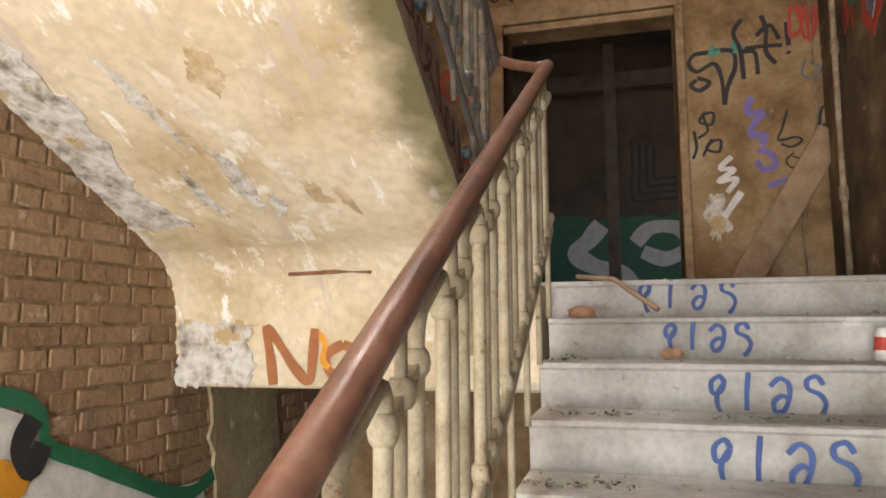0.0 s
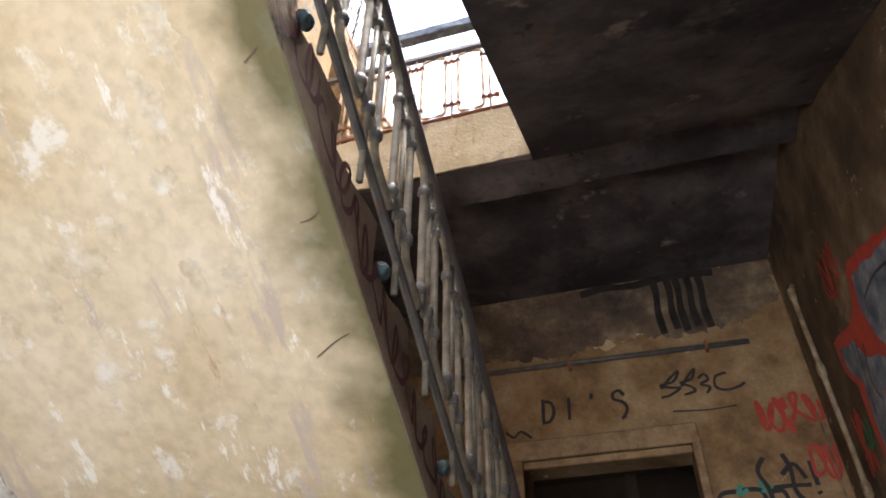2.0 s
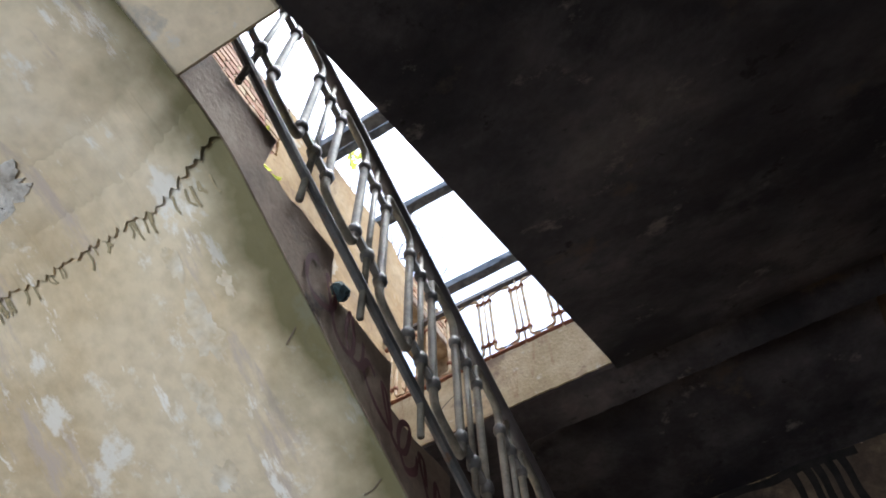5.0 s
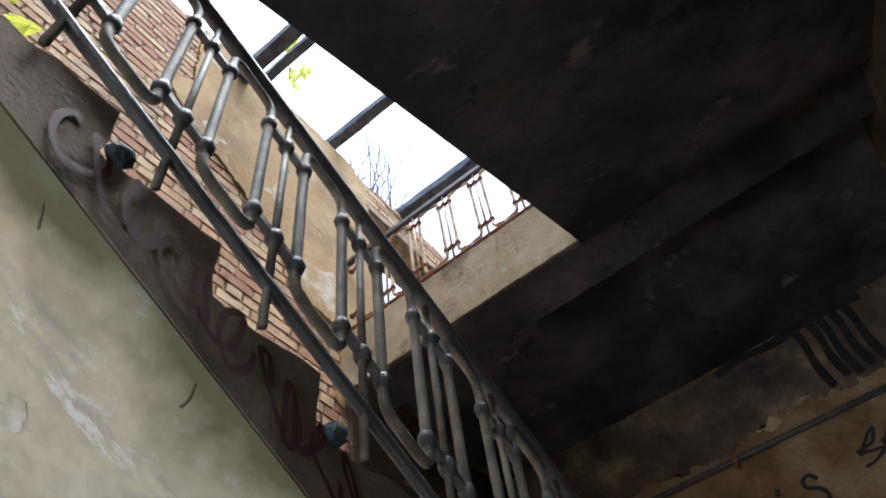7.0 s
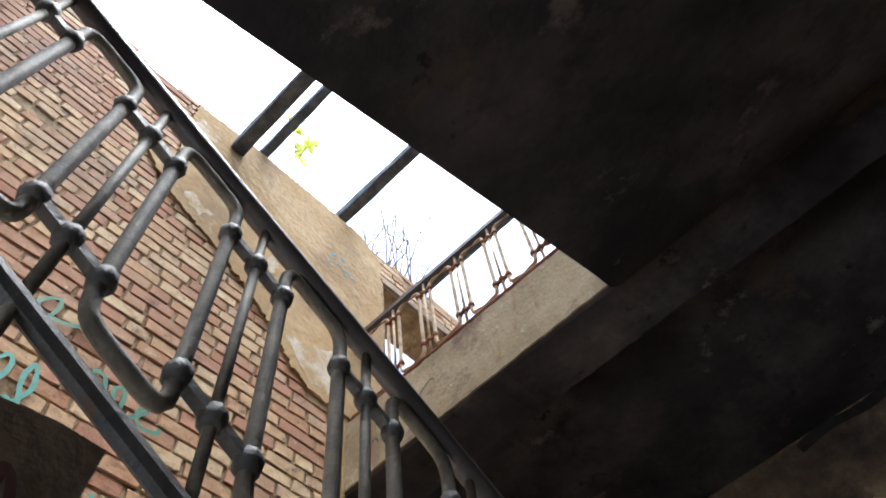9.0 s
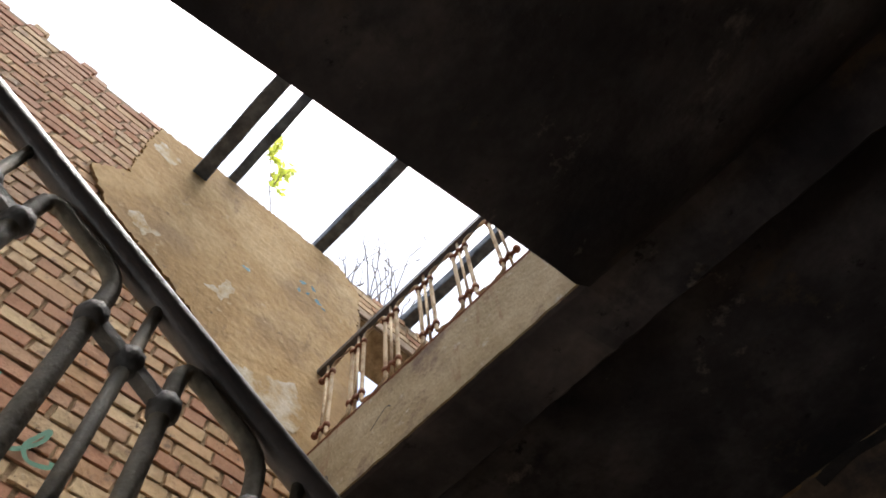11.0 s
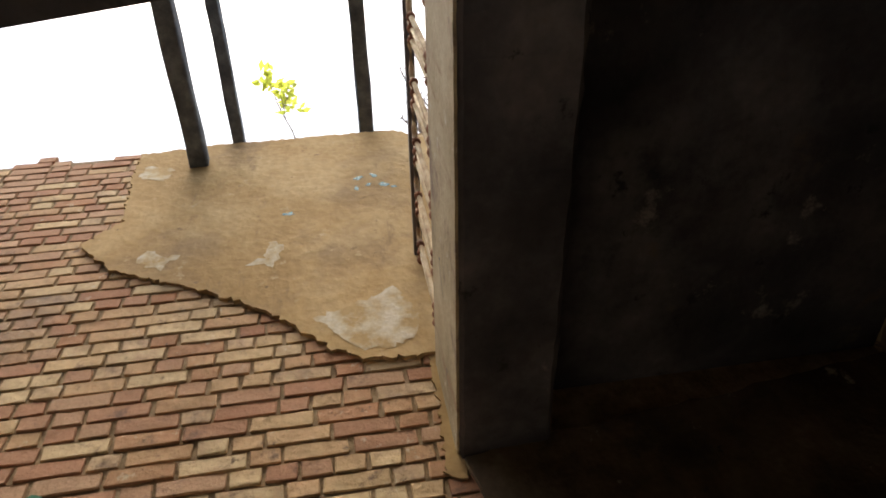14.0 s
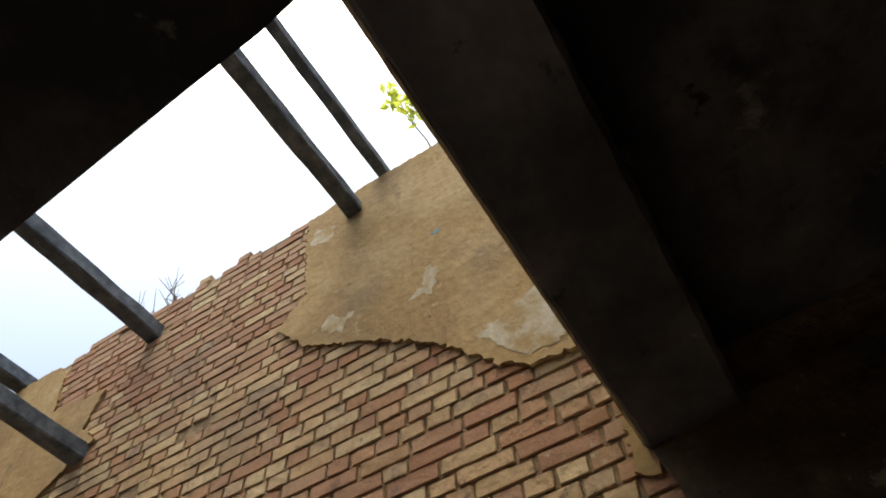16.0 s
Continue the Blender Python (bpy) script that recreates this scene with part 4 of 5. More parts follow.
# plaster left in the corner under the upper landing
bm = bmesh.new()
plate(bm, rough_edge([(2.86, 5.08), (YF - 0.01, 5.3), (YF - 0.01, Z1 + 0.01), (3.2, Z1 + 0.01), (3.1, 3.0), (2.95, 4.0)], 0.06, 0.012, 91), lambda u, v, w: (core + w, u, min(v, 5.36)), 0.036)
part("plaster_patch", bm, M_RIGHT, wall_left, "stained brown plaster under the upper landing, toned down for shade")

# green and teal tags on the bricks above the flight
pb = lambda u, v, w: (XL + 0.004 + w, u, v)
for k, (a, b, c, d, m) in enumerate(((0.9, 4.35, 1.3, 4.8, P_TEAL), (1.15, 4.25, 1.6, 4.6, P_TEAL), (0.35, 4.6, 0.8, 5.2, P_TEAL), (0.5, 4.9, 0.7, 5.2, P_RED), (0.1, 5.2, 0.4, 5.5, P_TEAL), (1.4, 4.75, 1.75, 4.95, P_GREEN), (0.9, 5.05, 1.4, 5.2, P_GREEN))):
    scrawl(a, b, c, d, 3, 0.02, pb, m, wall_left, 400 + k)

bm = bmesh.new()
plate(bm, rough_edge([(2.77, 5.02), (2.845, 5.0), (2.845, 5.68), (2.80, 5.68), (2.80, 5.4)], 0.014, 0.012, 93), lambda u, v, w: (XL - 0.004 + w, u, v), 0.012)
part("mortar_fillet", bm, M_UPPER, wall_left, "crumbling tan mortar in the corner by the beam")


# ---- railings ----
def ring_path(ya, yb, top_of, low_of, x, r=0.045):
    """Rounded slanting frame between two balusters."""
    c = [(ya, top_of(ya)), (yb, top_of(yb)), (yb, low_of(yb)), (ya, low_of(ya))]
    out = []
    for i in range(4):
        p, q, s = Vector(c[i - 1]), Vector(c[i]), Vector(c[(i + 1) % 4])
        a, b = q + (p - q).normalized() * r, q + (s - q).normalized() * r
        for k in range(5):
            t = k / 4
            out.append(a * (1 - t) ** 2 + q * 2 * t * (1 - t) + b * t * t)
    return [(x, v.x, v.y) for v in out]


def railing(x, line, sl, y_first, count, label, m_bar, m_collar, m_low, foot, drop=(0.125, 0.635, 0.655, 0.70)):
    """Iron railing on a slope: handrail height line(y); triple balusters every tread, joined by rounded frames."""
    th = thing("railing", None, None, label, "railing")
    half, gap = 0.072, TREAD
    y0 = y_first
    f = lambda y: line(y0) + sl * (y - y0)
    bm = bmesh.new()
    tube(bm, ring_path(y0 + half, y0 + gap - half, lambda y: f(y) - 0.055, lambda y: f(y) - drop[2], x), 0.0145, 8, True)
    loop = finish("baluster_frame", bm, m_bar, True)
    bm = bmesh.new()
    tube(bm, [(x, y0, f(y0) - 0.02), (x, y0, f(y0) - 0.4), (x, y0, f(y0) - drop[3] - foot)], 0.0105)
    bar = finish("baluster", bm, m_bar, True)
    bm = bmesh.new()
    box(bm, x - 0.011, x + 0.011, y0 - half, y0 + half, f(y0) - drop[0] - 0.01, f(y0) - drop[0] + 0.01)
    for v in bm.verts:
        v.co.z += sl * (v.co.y - y0)
    tie = finish("tie_bar", bm, m_collar)
    bm = bmesh.new()
    zc = f(y0) - drop[0]
    tube(bm, [(x, y0, zc + h) for h in (-0.022, -0.014, 0.0, 0.014, 0.022)], [0.016, 0.0215, 0.024, 0.0215, 0.016], 8)
    col = finish("collar", bm, m_collar, True)
    for i in range(count):
        dy, dz = gap * i, sl * gap * i
        for nm, me in (("baluster_frame", loop), ("baluster", bar)):
            if nm == "baluster_frame" and i == count - 1:
                continue
            part(nm, me, None, th).location = (0, dy, dz)
        for lift in (0, drop[0] - drop[1]):
            part("tie_bar", tie, None, th).location = (0, dy, dz + lift)
            for e in (-half, 0, half):
                part("collar", col, None, th).location = (0, dy + e, dz + lift + sl * e)
    ya, yb = y0 - 0.12, y0 + gap * (count - 1) + 0.12
    bm = bmesh.new()
    tube(bm, [(x, ya, f(ya) - drop[3]), (x, yb, f(yb) - drop[3])], 0.021, 8, False, 0.7)
    part("lower_bar", bm, m_low, th)
    return th


def hr1(y):
    return 2.088 + SLOPE * (y - 1.5)


def hr2(y):
    return 3.682 - SLOPE * (y - 1.5)


RX1, RX2 = 0.261, -0.015
rail_low = railing(RX1, hr1, SLOPE, 0.13, 9, "cast-iron stair railing with cream paint and a red-brown handrail", M_IRON, M_IRON, M_IRON, 0.30)
bm = bmesh.new()
tube(bm, [(RX1, y, hr1(y)) for y in (0.0, 0.8, 1.6, 2.4, 2.62)] + [(RX1, 2.68, hr1(2.68) - 0.004)], 0.0275, 14)
part("handrail", bm, M_RAIL, rail_low, "red-brown painted round handrail", True)
bm = bmesh.new()
tube(bm, [(RX1 + 0.006, 2.655, hr1(2.66)), (0.20, 2.75, 2.76), (0.08, 2.88, 2.835), (0.0, 2.97, 2.90), (RX2, 3.0, 2.925)], 0.024, 12)
part("handrail_bend", bm, M_RAIL, rail_low, "", True)
rail_mid = railing(RX2, hr2, -SLOPE, 0.024, 10, "cast-iron railing of the upper flight, darkened for backlight, on its broken stair edge", M_IRONMID, M_IRONDARK, M_IRONDARK, 0.13, (0.165, 0.605, 0.69, 0.775))
bm = bmesh.new()
tube(bm, [(RX2, -0.2, 4.47), (RX2, -0.06, 4.475)] + [(RX2, y, hr2(y)) for y in (0.08, 0.8, 1.6, 2.4, 2.9)] + [(RX2, 2.96, hr2(2.96) + 0.02), (RX2, 3.0, 2.925)], 0.026, 14)
part("handrail", bm, M_RAILDARK, rail_mid, "dark brown painted handrail", True)
for y in (-0.057 + 0.6, 1.143, 1.743, 2.343):
    bm = bmesh.new()
    bmesh.ops.create_icosphere(bm, subdivisions=2, radius=0.024)
    for v in bm.verts:
        v.co = Vector((v.co.x * 0.9, v.co.y * 1.3, v.co.z)) + 0.006 * noise.noise_vector(v.co * 60) + Vector((SIDE2 + 0.012, y, 2.957 - SLOPE * (y - 1.143)))
    part("anchor", bm, M_ANCHOR, rail_mid)

# level railing of the upper landing
rail_top = thing("railing", None, None, "rusty tan iron railing along the edge of the upper landing", "railing")
RY, RT = 2.865, 6.48
bm = bmesh.new()
box(bm, XL, 0.30, RY - 0.022, RY + 0.022, RT - 0.02, RT + 0.02)
part("handrail", bm, M_RAILDARK, rail_top, "dark flat handrail")
bm = bmesh.new()
tube(bm, [(XL, RY, Z3 + 0.06), (0.30, RY, Z3 + 0.06)], 0.016)
part("lower_bar", bm, M_RUST, rail_top, "rusted lower bar")


def level_unit():
    bm = bmesh.new()
    xa, xb, zt, zl, r = 0.05, 0.24, RT - 0.06, Z3 + 0.10, 0.045
    c = [(xa, zt), (xb, zt), (xb, zl), (xa, zl)]
    out = []
    for i in range(4):
        p, q, s = Vector(c[i - 1]), Vector(c[i]), Vector(c[(i + 1) % 4])
        a, b = q + (p - q).normalized() * r, q + (s - q).normalized() * r
        for k in range(5):
            t = k / 4
            out.append(a * (1 - t) ** 2 + q * 2 * t * (1 - t) + b * t * t)
    tube(bm, [(v.x, RY, v.y) for v in out], 0.0125, 8, True)
    a = finish("baluster_frame", bm, M_RUSTY, True)
    bm = bmesh.new()
    tube(bm, [(0, RY, RT - 0.02), (0, RY, Z3 + 0.0)], 0.009)
    b = finish("baluster", bm, M_RUSTY, True)
    bm = bmesh.new()
    box(bm, -0.06, 0.06, RY - 0.01, RY + 0.01, RT - 0.14, RT - 0.122)
    d = finish("tie_bar", bm, M_RUST)
    bm = bmesh.new()
    tube(bm, [(0, RY, RT - 0.131 + h) for h in (-0.02, -0.012, 0, 0.012, 0.02)], [0.014, 0.02, 0.022, 0.02, 0.014])
    c = finish("collar", bm, M_RUST, True)
    return a, b, c, d


ua, ub, uc, ud = level_unit()
for i in range(6):
    x = -1.47 + 0.29 * i
    for nm, me, dz in (("baluster_frame", ua, 0), ("baluster", ub, 0), ("tie_bar", ud, 0), ("tie_bar", ud, -0.52)):
        if nm == "baluster_frame" and i == 5:
            continue
        ob = part(nm, me, None, rail_top)
        ob.location = (x, 0, dz)
    for dx, dz in product((-0.05, 0, 0.05), (0, -0.52)):
        part("collar", uc, None, rail_top).location = (x + dx, 0, dz)

# ---- roof timbers left over the open stairwell ----
def roof_beam(y, z, w, h, x0, x1, seed):
    bm = bmesh.new()
    rnd = random.Random(seed)
    n, rings = 18, []
    for i in range(n + 1):
        x = x0 + (x1 - x0) * i / n
        j = lambda: rnd.uniform(-0.005, 0.005)
        rings.append([bm.verts.new((x, y + a * w / 2 + j(), z + b * h / 2 + j())) for a, b in ((-1, -0.85), (-0.85, -1), (0.85, -1), (1, -0.85), (1, 0.85), (0.85, 1), (-0.85, 1), (-1, 0.85))])
    for a, b in zip(rings, rings[1:]):
        for k in range(8):
            bm.faces.new((a[k], a[(k + 1) % 8], b[(k + 1) % 8], b[k]))
    bm.faces.new(rings[0])
    bm.faces.new(rings[-1][::-1])
    return thing("roof_beam", bm, M_TIMBER, "weathered dark timber beam across the roofless stairwell, tinted blue for haze", "beam", "roof beams")


for k, (y, z, w, h, x0) in enumerate(((1.55, 7.86, 0.12, 0.13, XL - 0.2), (-0.31, 7.78, 0.13, 0.14, XL - 0.2), (1.78, 8.24, 0.085, 0.10, XL - 0.35), (2.72, 8.38, 0.11, 0.12, XL - 0.35), (3.75, 8.22, 0.11, 0.12, XL - 0.3), (-0.62, 6.78, 0.12, 0.13, XL - 0.2), (-1.95, 8.2, 0.14, 0.14, XL - 0.3))):
    roof_beam(y, z, w, h, x0, XR + 0.2, 500 + k)

bm = bmesh.new()
box(bm, XL - 0.36, XL - 0.19, 2.2, 3.06, TOP - 0.06, TOP + 0.09)
box(bm, XL - 0.37, XL - 0.17, 2.18, 3.06, TOP + 0.095, TOP + 0.19)
bmesh.ops.bevel(bm, geom=bm.edges[:], offset=0.012, segments=1, affect="EDGES")
thing("wall_plate", bm, M_TAR, "felt-covered black wall plate on the brick top", "wall plate")

# timber lintels and rubble at the window hole
for k, (z, dx) in enumerate(((7.64, 0.01), (7.64, -0.16))):
    bm = bmesh.new()
    box(bm, XL + dx - 0.13, XL + dx, 2.96, 4.3, z, z + 0.12)
    bmesh.ops.bevel(bm, geom=bm.edges[:], offset=0.012, segments=1, affect="EDGES")
    thing("window_lintel", bm, M_WOOD, "exposed brown timber lintel over the window hole", "lintel", "window lintels")

# pipes
bm = bmesh.new()
tube(bm, [(-0.85, YF - 0.035, 4.655), (0.3, YF - 0.04, 4.64), (1.51, YF - 0.03, 4.625)], 0.021)
pipe = thing("wall_pipe", bm, M_IRONDARK, "dark iron pipe across the graffitied wall above the door", "pipe", smooth=True)
for x in (-0.6, 0.14, 1.20):
    bm = bmesh.new()
    box(bm, x - 0.012, x + 0.012, YF - 0.06, YF, 4.59, 4.67)
    part("pipe_clip", bm, M_RUST, pipe)
bm = bmesh.new()
tube(bm, [(XR - 0.035, 4.345 + 0.012 * math.sin(3 * z), z) for z in (Z1, 2.2, 2.5, 2.9, 3.2, 3.6, 4.0, 4.4, 4.72)] + [(XR - 0.01, 4.35, 4.80)], 0.019)
pipe2 = thing("drain_pipe", bm, M_PIPE, "cream painted upright pipe near the wall corner", "pipe", smooth=True)
for z in (2.4, 3.3, 4.1, 4.72):
    bm = bmesh.new()
    tube(bm, [(XR - 0.035, 4.345 + 0.012 * math.sin(3 * z), z + h) for h in (-0.05, -0.03, 0.03, 0.05)], [0.021, 0.028, 0.028, 0.021])
    part("pipe_joint", bm, M_PIPE, pipe2)

# leaning board and loose wire
bm = bmesh.new()
box(bm, -0.09, 0.09, -0.012, 0.012, 0, 1.2)
bmesh.ops.bevel(bm, geom=bm.edges[:], offset=0.004, segments=1, affect="EDGES")
board = thing("board", bm, M_WOOD, "grey wooden board leaning against the end wall", "board")
board.matrix_world = pose(1.26, YF - 0.13, Z1 + 0.03, -4, 31, 0)
bm = bmesh.new()
tube(bm, [(1.80, YF - 0.02, 4.0), (1.79, YF - 0.03, 3.4), (1.80, YF - 0.02, 3.0), (1.72, YF - 0.05, 2.6), (1.66, YF - 0.06, 2.2), (1.68, YF - 0.06, Z1 + 0.005)], 0.006, 6)
thing("loose_wire", bm, M_PIPE, "loose pale wire hanging down the end wall", "wire", smooth=True)


# ---- small things on the steps ----
def lump(name, x, y, z, size, material, label, category, seed, flat=0.5):
    bm = bmesh.new()
    bmesh.ops.create_icosphere(bm, subdivisions=2, radius=1)
    for v in bm.verts:
        k = 1 + 0.45 * noise.noise(v.co * 1.6 + Vector((seed, 0, 0)))
        v.co = Vector((v.co.x * size * k, v.co.y * size * 0.7 * k, max(v.co.z, -0.6) * size * flat * k))
    low = min(v.co.z for v in bm.verts)
    for v in bm.verts:
        v.co += Vector((x, y, z - low))
    return thing(name, bm, material, label, category)


lump("brick_fragment", 0.36, 2.86, Z1 - RISE, 0.07, M_BRICKRED, "broken red brick on the concrete step", "brick", 3, 0.45)
lump("brick_fragment", 0.72, 2.60, Z1 - 2 * RISE, 0.04, M_BRICKRED, "small broken red brick on the concrete step", "brick", 5, 0.7)
bm = bmesh.new()
tube(bm, [(0.33, 3.12, Z1 + 0.03), (0.5, 2.96, Z1 + 0.005), (0.68, 2.80, Z1 - RISE + 0.03)], 0.012, 6)
thing("stick", bm, M_WOOD, "weathered wooden stick lying over the landing edge", "stick")
bm = bmesh.new()
tube(bm, [(0, 0, 0), (0, 0, 0.012), (0.002, 0.003, 0.06), (0.004, 0, 0.11), (0.004, 0, 0.12)], [0.026, 0.033, 0.031, 0.033, 0.027], 14)
can = thing("drink_can", bm, P_WHITE, "crushed white and red drink can on a step", "can", smooth=True)
can.matrix_world = pose(1.43, 2.58, Z1 - 2 * RISE, 0, 4, 20)
bm = bmesh.new()
tube(bm, [(0.0, 0, 0.035), (0.003, 0.002, 0.06), (0.004, 0.001, 0.085)], [0.0345, 0.0335, 0.0345], 14)
part("label_band", bm, P_RED, can, "red band")
rnd = random.Random(77)
for i in range(0, 8):
    bm = bmesh.new()
    y, z = 3.0 - TREAD * i, Z1 - RISE * i
    for k in range(46):
        cx = rnd.choice((rnd.uniform(0.28, 0.75), rnd.uniform(0.75, 1.2), rnd.uniform(1.2, 1.82)))
        s = rnd.uniform(0.004, 0.014)
        cy = y + rnd.uniform(0.03, 0.28)
        c = Vector((cx, cy, z + s * 0.4))
        vs = [bm.verts.new(c + Vector((rnd.uniform(-1, 1), rnd.uniform(-1, 1), rnd.uniform(-0.4, 0.8))) * s) for _ in range(4)]
        for q in ((0, 1, 2), (0, 1, 3), (0, 2, 3), (1, 2, 3)):
            bm.faces.new([vs[j] for j in q])
    thing("step_rubble", bm, M_DEBRIS, "plaster crumbs and grit strewn on a step", "rubble", kind="stuff")
mossm = mat("grey_green_litter", [(0.3, (0.07, 0.075, 0.045)), (0.6, (0.22, 0.22, 0.16))], 20, 0.9, 0.4, 80, per=0.7)
for k, (x, i, s) in enumerate(((0.42, 3, 0.05), (0.5, 3, 0.04), (0.93, 3, 0.06), (1.06, 3, 0.05), (0.35, 4, 0.05), (0.5, 4, 0.05), (0.34, 2, 0.04), (1.5, 1, 0.05), (1.2, 3, 0.04))):
    bm = bmesh.new()
    rnd = random.Random(20 + k)
    for q in range(26):
        a, r = rnd.uniform(0, 6.28), s * 1.3 * rnd.random() ** 0.5
        c = Vector((x + 1.5 * r * math.cos(a), 3.0 - TREAD * i + 0.08 + 0.6 * r * math.sin(a), Z1 - RISE * i + 0.006 + 0.018 * rnd.random() * (1 - r / (1.4 * s))))
        e = rnd.uniform(0.006, 0.014)
        vs = [bm.verts.new(c + Vector((rnd.uniform(-1, 1), rnd.uniform(-1, 1), rnd.uniform(-0.45, 0.7))) * e) for _ in range(4)]
        for f in ((0, 1, 2), (0, 1, 3), (0, 2, 3), (1, 2, 3)):
            bm.faces.new([vs[w] for w in f])
    thing("litter_clump", bm, mossm, "grey-green clump of litter on a step", "litter", kind="stuff")


lump("plastic_bag", -0.91, 2.93, Z3, 0.08, P_WHITE, "crumpled white plastic bag by the upper railing", "bag", 12, 0.9)


# ---- plants on the wall top ----
def sapling(x, y, z, height, seed):
    rnd = random.Random(seed)
    th = thing("sapling", None, None, "small yellow-green sapling rooted on the brick wall top", "sapling")
    bm = bmesh.new()
    top_pt = Vector((x + 0.03, y - 0.2 * height, z + height))
    trunk = [Vector((x, y, z)).lerp(top_pt, t / 5) + Vector((rnd.uniform(-0.015, 0.015), rnd.uniform(-0.015, 0.015), 0)) for t in range(6)]
    tube(bm, trunk, [0.007, 0.006, 0.006, 0.005, 0.004, 0.002], 6)
    leaves = bmesh.new()
    for i in range(9):
        t = 0.35 + 0.65 * i / 8
        a = Vector((x, y, z)).lerp(top_pt, t)
        d = Vector((rnd.uniform(-0.5, 1), rnd.uniform(-1, 1), rnd.uniform(0.1, 0.7))).normalized()
        end = a + d * (0.28 * (1.2 - t) + 0.08)
        tube(bm, [a, (a + end) / 2 + Vector((0, 0, 0.01)), end], [0.004, 0.003, 0.001], 5)
        for k in range(7):
            c = a.lerp(end, 0.3 + 0.7 * k / 6) + Vector((rnd.uniform(-0.03, 0.03), rnd.uniform(-0.03, 0.03), rnd.uniform(-0.03, 0.03)))
            u = Vector((rnd.uniform(-1, 1), rnd.uniform(-1, 1), rnd.uniform(-0.6, 0.4))).normalized()
            w = u.cross(Vector((rnd.uniform(-1, 1), rnd.uniform(-1, 1), 1))).normalized()
            s = rnd.uniform(0.04, 0.068)
            n = u.cross(w) * s * 0.15
            vs = [leaves.verts.new(c + q) for q in (-u * s, w * s * 0.45 + n, u * s, -w * s * 0.45 + n)]
            leaves.faces.new((vs[0], vs[1], vs[2]))
            leaves.faces.new((vs[0], vs[2], vs[3]))
    part("stem", bm, M_TWIG, th)
    part("foliage", leaves, M_LEAF, th, "yellow-green leaves")


sapling(XL - 0.03, 2.2, TOP - 0.02, 1.3, 9)
for k, (x, y, h) in enumerate(((XL - 0.1, 3.35, 1.3), (XL - 0.12, 3.55, 1.7), (XL - 0.1, 3.7, 1.3), (XL - 0.1, 3.15, 0.8), (XL - 0.12, -0.75, 0.35), (XL - 0.12, -0.4, 0.3))):
    rnd = random.Random(600 + k)
    bm = bmesh.new()
    base = Vector((x, y, TOP - 0.02))
    for b in range(4):
        lean = Vector((rnd.uniform(-0.1, 0.3), rnd.uniform(-0.35, 0.35), 1)).normalized()
        pts = [base + lean * h * t / 5 + Vector((rnd.uniform(-0.02, 0.02), rnd.uniform(-0.02, 0.02), 0)) * t for t in range(6)]
        tube(bm, pts, [0.009, 0.008, 0.007, 0.006, 0.004, 0.002], 5)
        for t in (2, 3, 4):
            tube(bm, [pts[t], pts[t] + Vector((rnd.uniform(-0.15, 0.15), rnd.uniform(-0.15, 0.15), 0.25))], [0.005, 0.002], 4)
    thing("bare_shrub", bm, M_TWIG, "bare twigs growing from the ruined wall top", "shrub", "wall-top shrubs")


def weed(x, y, z, seed):
    rnd = random.Random(seed)
    th = thing("weed", None, None, "bright green weed sprouting from the broken stair edge", "plant")
    stems, leaves = bmesh.new(), bmesh.new()
    for i in range(11):
        tip = Vector((x + rnd.uniform(-0.05, 0.08), y + rnd.uniform(-0.07, 0.07), z + rnd.uniform(0.10, 0.30)))
        tube(stems, [(x, y, z - 0.005), (tip + Vector((x, y, z))) / 2 + Vector((0, 0, 0.015)), tip], [0.003, 0.002, 0.001], 5)
        for k in range(4):
            u = Vector((rnd.uniform(-1, 1), rnd.uniform(-1, 1), rnd.uniform(-0.3, 0.4))).normalized()
            w = u.cross(Vector((rnd.uniform(-0.5, 0.5), rnd.uniform(-0.5, 0.5), 1))).normalized()
            s, c = rnd.uniform(0.022, 0.042), tip - Vector((0, 0, 0.03 * k))
            n = u.cross(w) * s * 0.25
            ring = [leaves.verts.new(c + q) for q in (Vector(), u * s + w * s * 0.55 + n, u * 2.1 * s, u * s - w * s * 0.55 + n)]
            leaves.faces.new((ring[0], ring[1], ring[2]))
            leaves.faces.new((ring[0], ring[2], ring[3]))
    part("stem", stems, M_TWIG, th)
    part("foliage", leaves, M_LEAF, th, "bright green leaves")


weed(-0.2, 0.2, Z1 + RISE * 10 - 0.045, 3)


# ---- bricks of the left wall ----
def inside(poly, u, v):
    hit = False
    for (a, b), (c, d) in zip(poly, poly[1:] + poly[:1]):
        if (b > v) != (d > v) and u < (c - a) * (v - b) / (d - b) + a:
            hit = not hit
    return hit


def brick_mesh(length, height, seed):
    rnd = random.Random(seed)
    bm = bmesh.new()
    d, j = 0.05, lambda a=0.006: rnd.uniform(-a, a)
    ring = [(-1, -0.9), (-0.96, -1), (0, -1), (0.96, -1), (1, -0.9), (1, 0.9), (0.96, 1), (0, 1), (-0.96, 1), (-1, 0.9)]
    back = [bm.verts.new((-d, sy * length / 2, sz * height / 2)) for sy, sz in ring]
    mid = [bm.verts.new((-0.004 + j(0.002), sy * length / 2 + j(0.004), sz * height / 2 + j(0.003))) for sy, sz in ring]
    front = [bm.verts.new((j(0.002), v.co.y * (1 - 0.007 / length), v.co.z * (1 - 0.006 / height))) for v in mid]
    for a, b in ((back, mid), (mid, front)):
        for i in range(10):
            bm.faces.new((a[i], a[(i + 1) % 10], b[(i + 1) % 10], b[i]))
    bm.faces.new(front)
    return bm


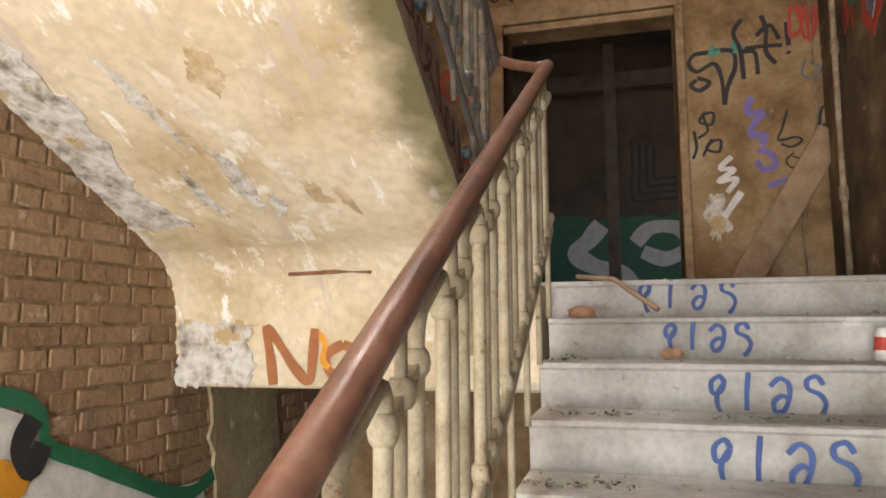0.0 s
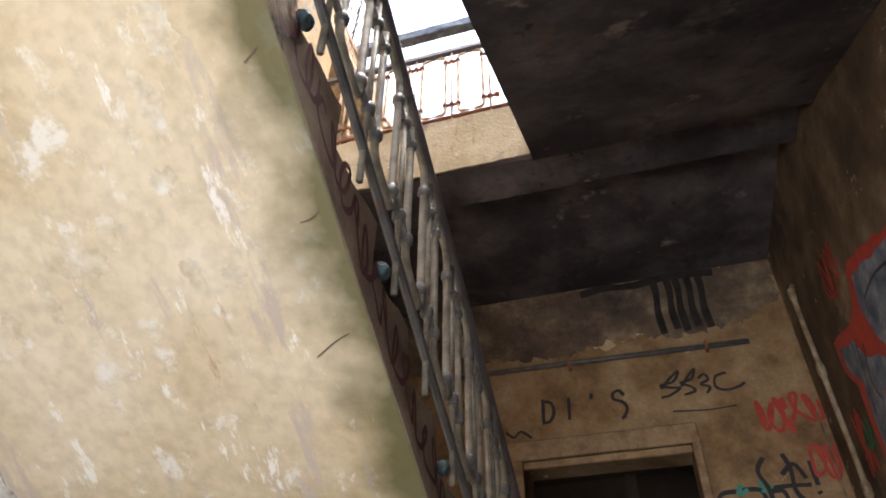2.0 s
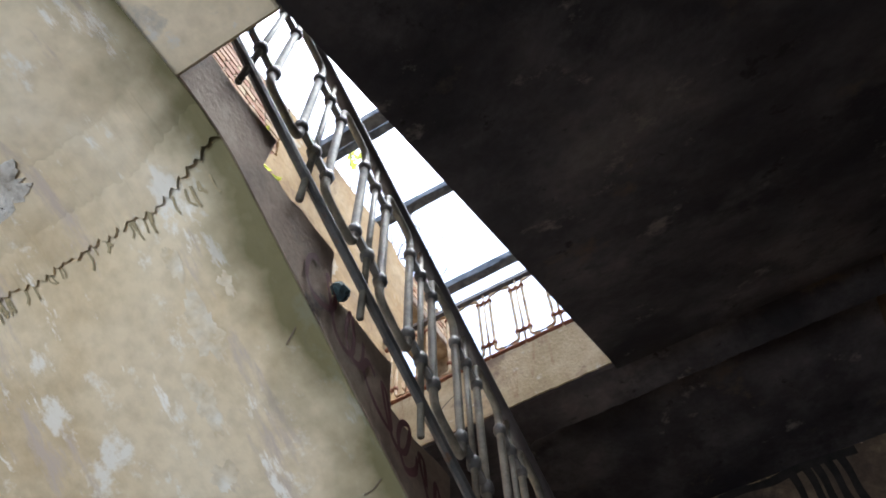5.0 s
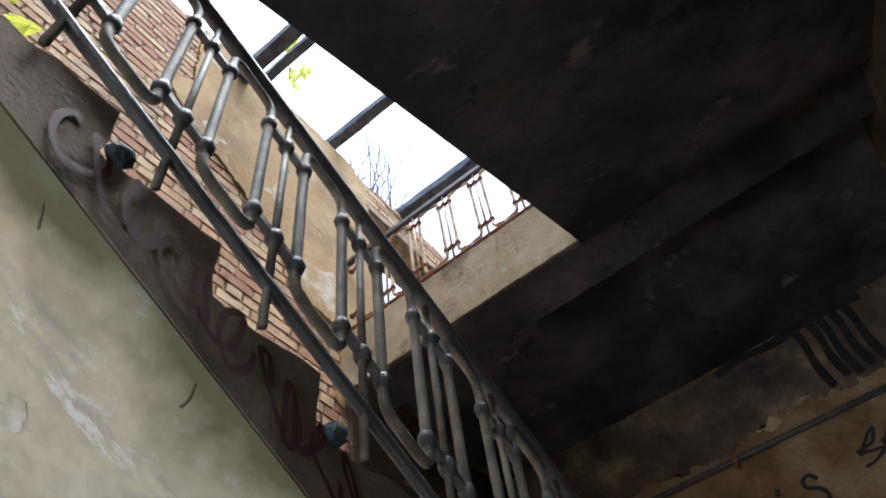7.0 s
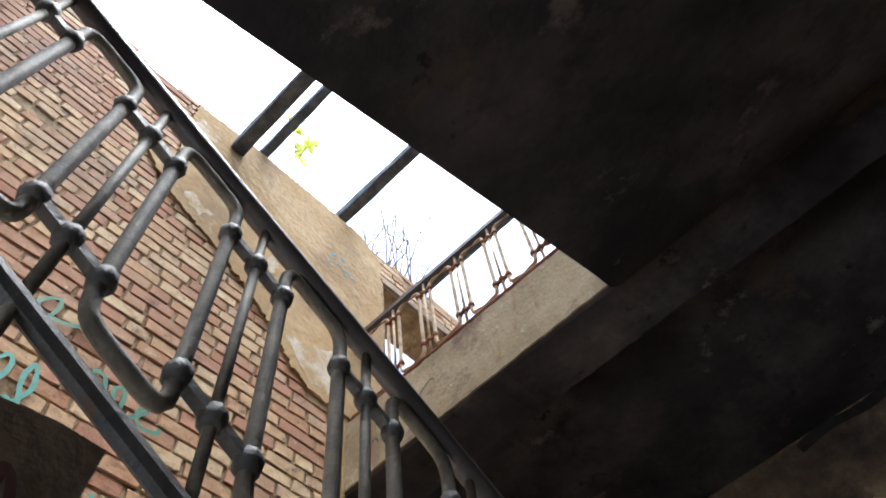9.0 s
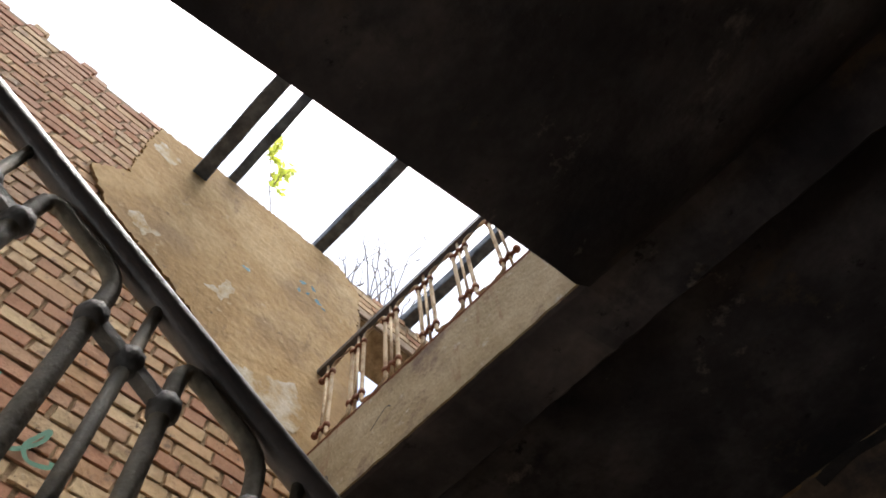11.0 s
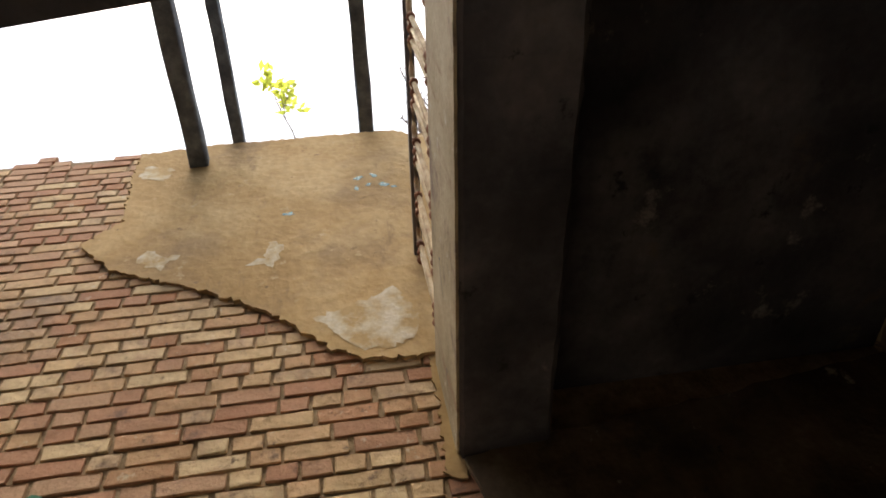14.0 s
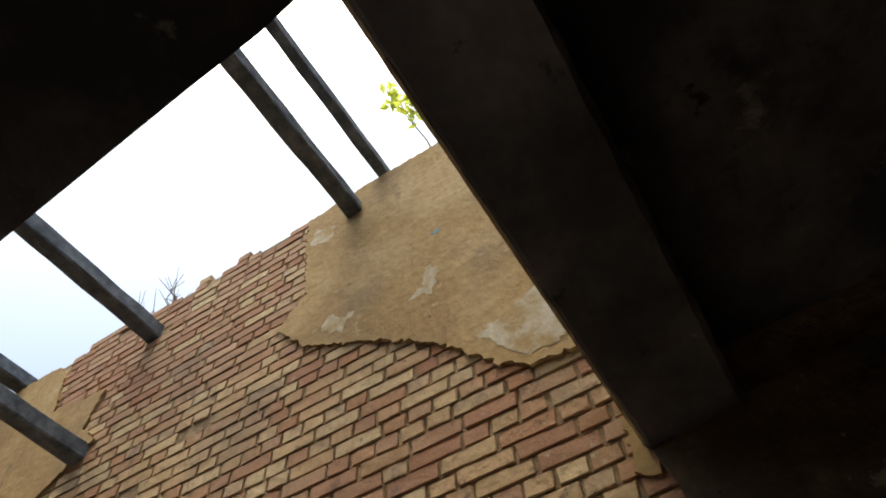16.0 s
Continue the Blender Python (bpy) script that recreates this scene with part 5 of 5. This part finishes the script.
def brick_row_positions():
    rnd = random.Random(99)
    course, out = 0.0865, []
    for row in range(int((TOP + 0.12) / course)):
        z = course * (row + 0.5)
        y = -2.4 + (0.0 if row % 2 else -0.068) + rnd.uniform(-0.02, 0.02)
        while y < YF:
            ln = 0.118 if rnd.random() < (0.74 if row % 2 else 0.30) else 0.250
            yc = y + ln / 2
            y += ln + rnd.uniform(0.011, 0.019)
            out.append((yc, z, ln))
    return out


KINDS = {}
for mname, mm in (("a", M_BRICK), ("r", M_BRICKRED), ("l", M_BRICKLOW)):
    for ln in (0.118, 0.250):
        KINDS[mname, ln] = [finish("brick", brick_mesh(ln - 0.002, 0.0725, 700 + s), mm) for s in range(9)]
rnd = random.Random(123)
rest = {"a": bmesh.new(), "r": bmesh.new(), "l": bmesh.new()}
for yc, z, ln in brick_row_positions():
    a, b = yc - ln / 2, yc + ln / 2
    if inside(PLAST, yc, z) and inside(PLAST, a + 0.03, z) and inside(PLAST, b - 0.03, z):
        continue
    if inside(PLAST2, a, z) and inside(PLAST2, b, z):
        continue
    if b > WIN[0] and a < WIN[1] and WIN[2] - 0.05 < z < WIN[3] + 0.16:
        continue
    if yc > 2.93 and 5.06 < z < Z3 + 0.02 or (b > YF - 0.01):
        continue
    if a > 3.15 and Z1 < z < 5.1:
        continue
    if z > TOP + 0.0 and (yc > 1.05 or yc < -1.3 or noise.noise(Vector((yc * 1.7, 0, 0))) < 0.0):
        continue
    if z > TOP - 0.12 and rnd.random() < 0.3:
        continue
    if z > 6.9 + 0.4 * noise.noise(Vector((yc * 1.3, z, 4.0))) and yc < 1.2:
        kind = "r" if rnd.random() < 0.72 else "a"
    elif z < 3.0:
        kind = "l"
    else:
        kind = "r" if rnd.random() < (0.42 if z < 5.7 else 0.13) else "a"
    sunk = -0.03 if rnd.random() < 0.015 else rnd.uniform(-0.003, 0.003)
    if kind == "l":
        sunk -= 0.002
    tilt = rnd.uniform(-0.6, 0.6)
    if 0.7 < yc < 2.85 and 4.9 < z < 6.45:
        ob = part("brick", KINDS[kind, ln][rnd.randrange(9)], None, wall_left)
        ob.matrix_local = pose(XL + sunk, yc, z, tilt, 0, 0)
    else:
        me = KINDS[kind, ln][rnd.randrange(9)]
        m4 = pose(XL + sunk, yc, z, tilt, 0, 0)
        vs = [rest[kind].verts.new(m4 @ v.co) for v in me.vertices]
        for p in me.polygons:
            rest[kind].faces.new([vs[i] for i in p.vertices])
for kind, mm in (("a", M_BRICK), ("r", M_BRICKRED), ("l", M_BRICKLOW)):
    ob = part("brickwork", rest[kind], mm, wall_left)
    tagged(ob, kind="stuff")
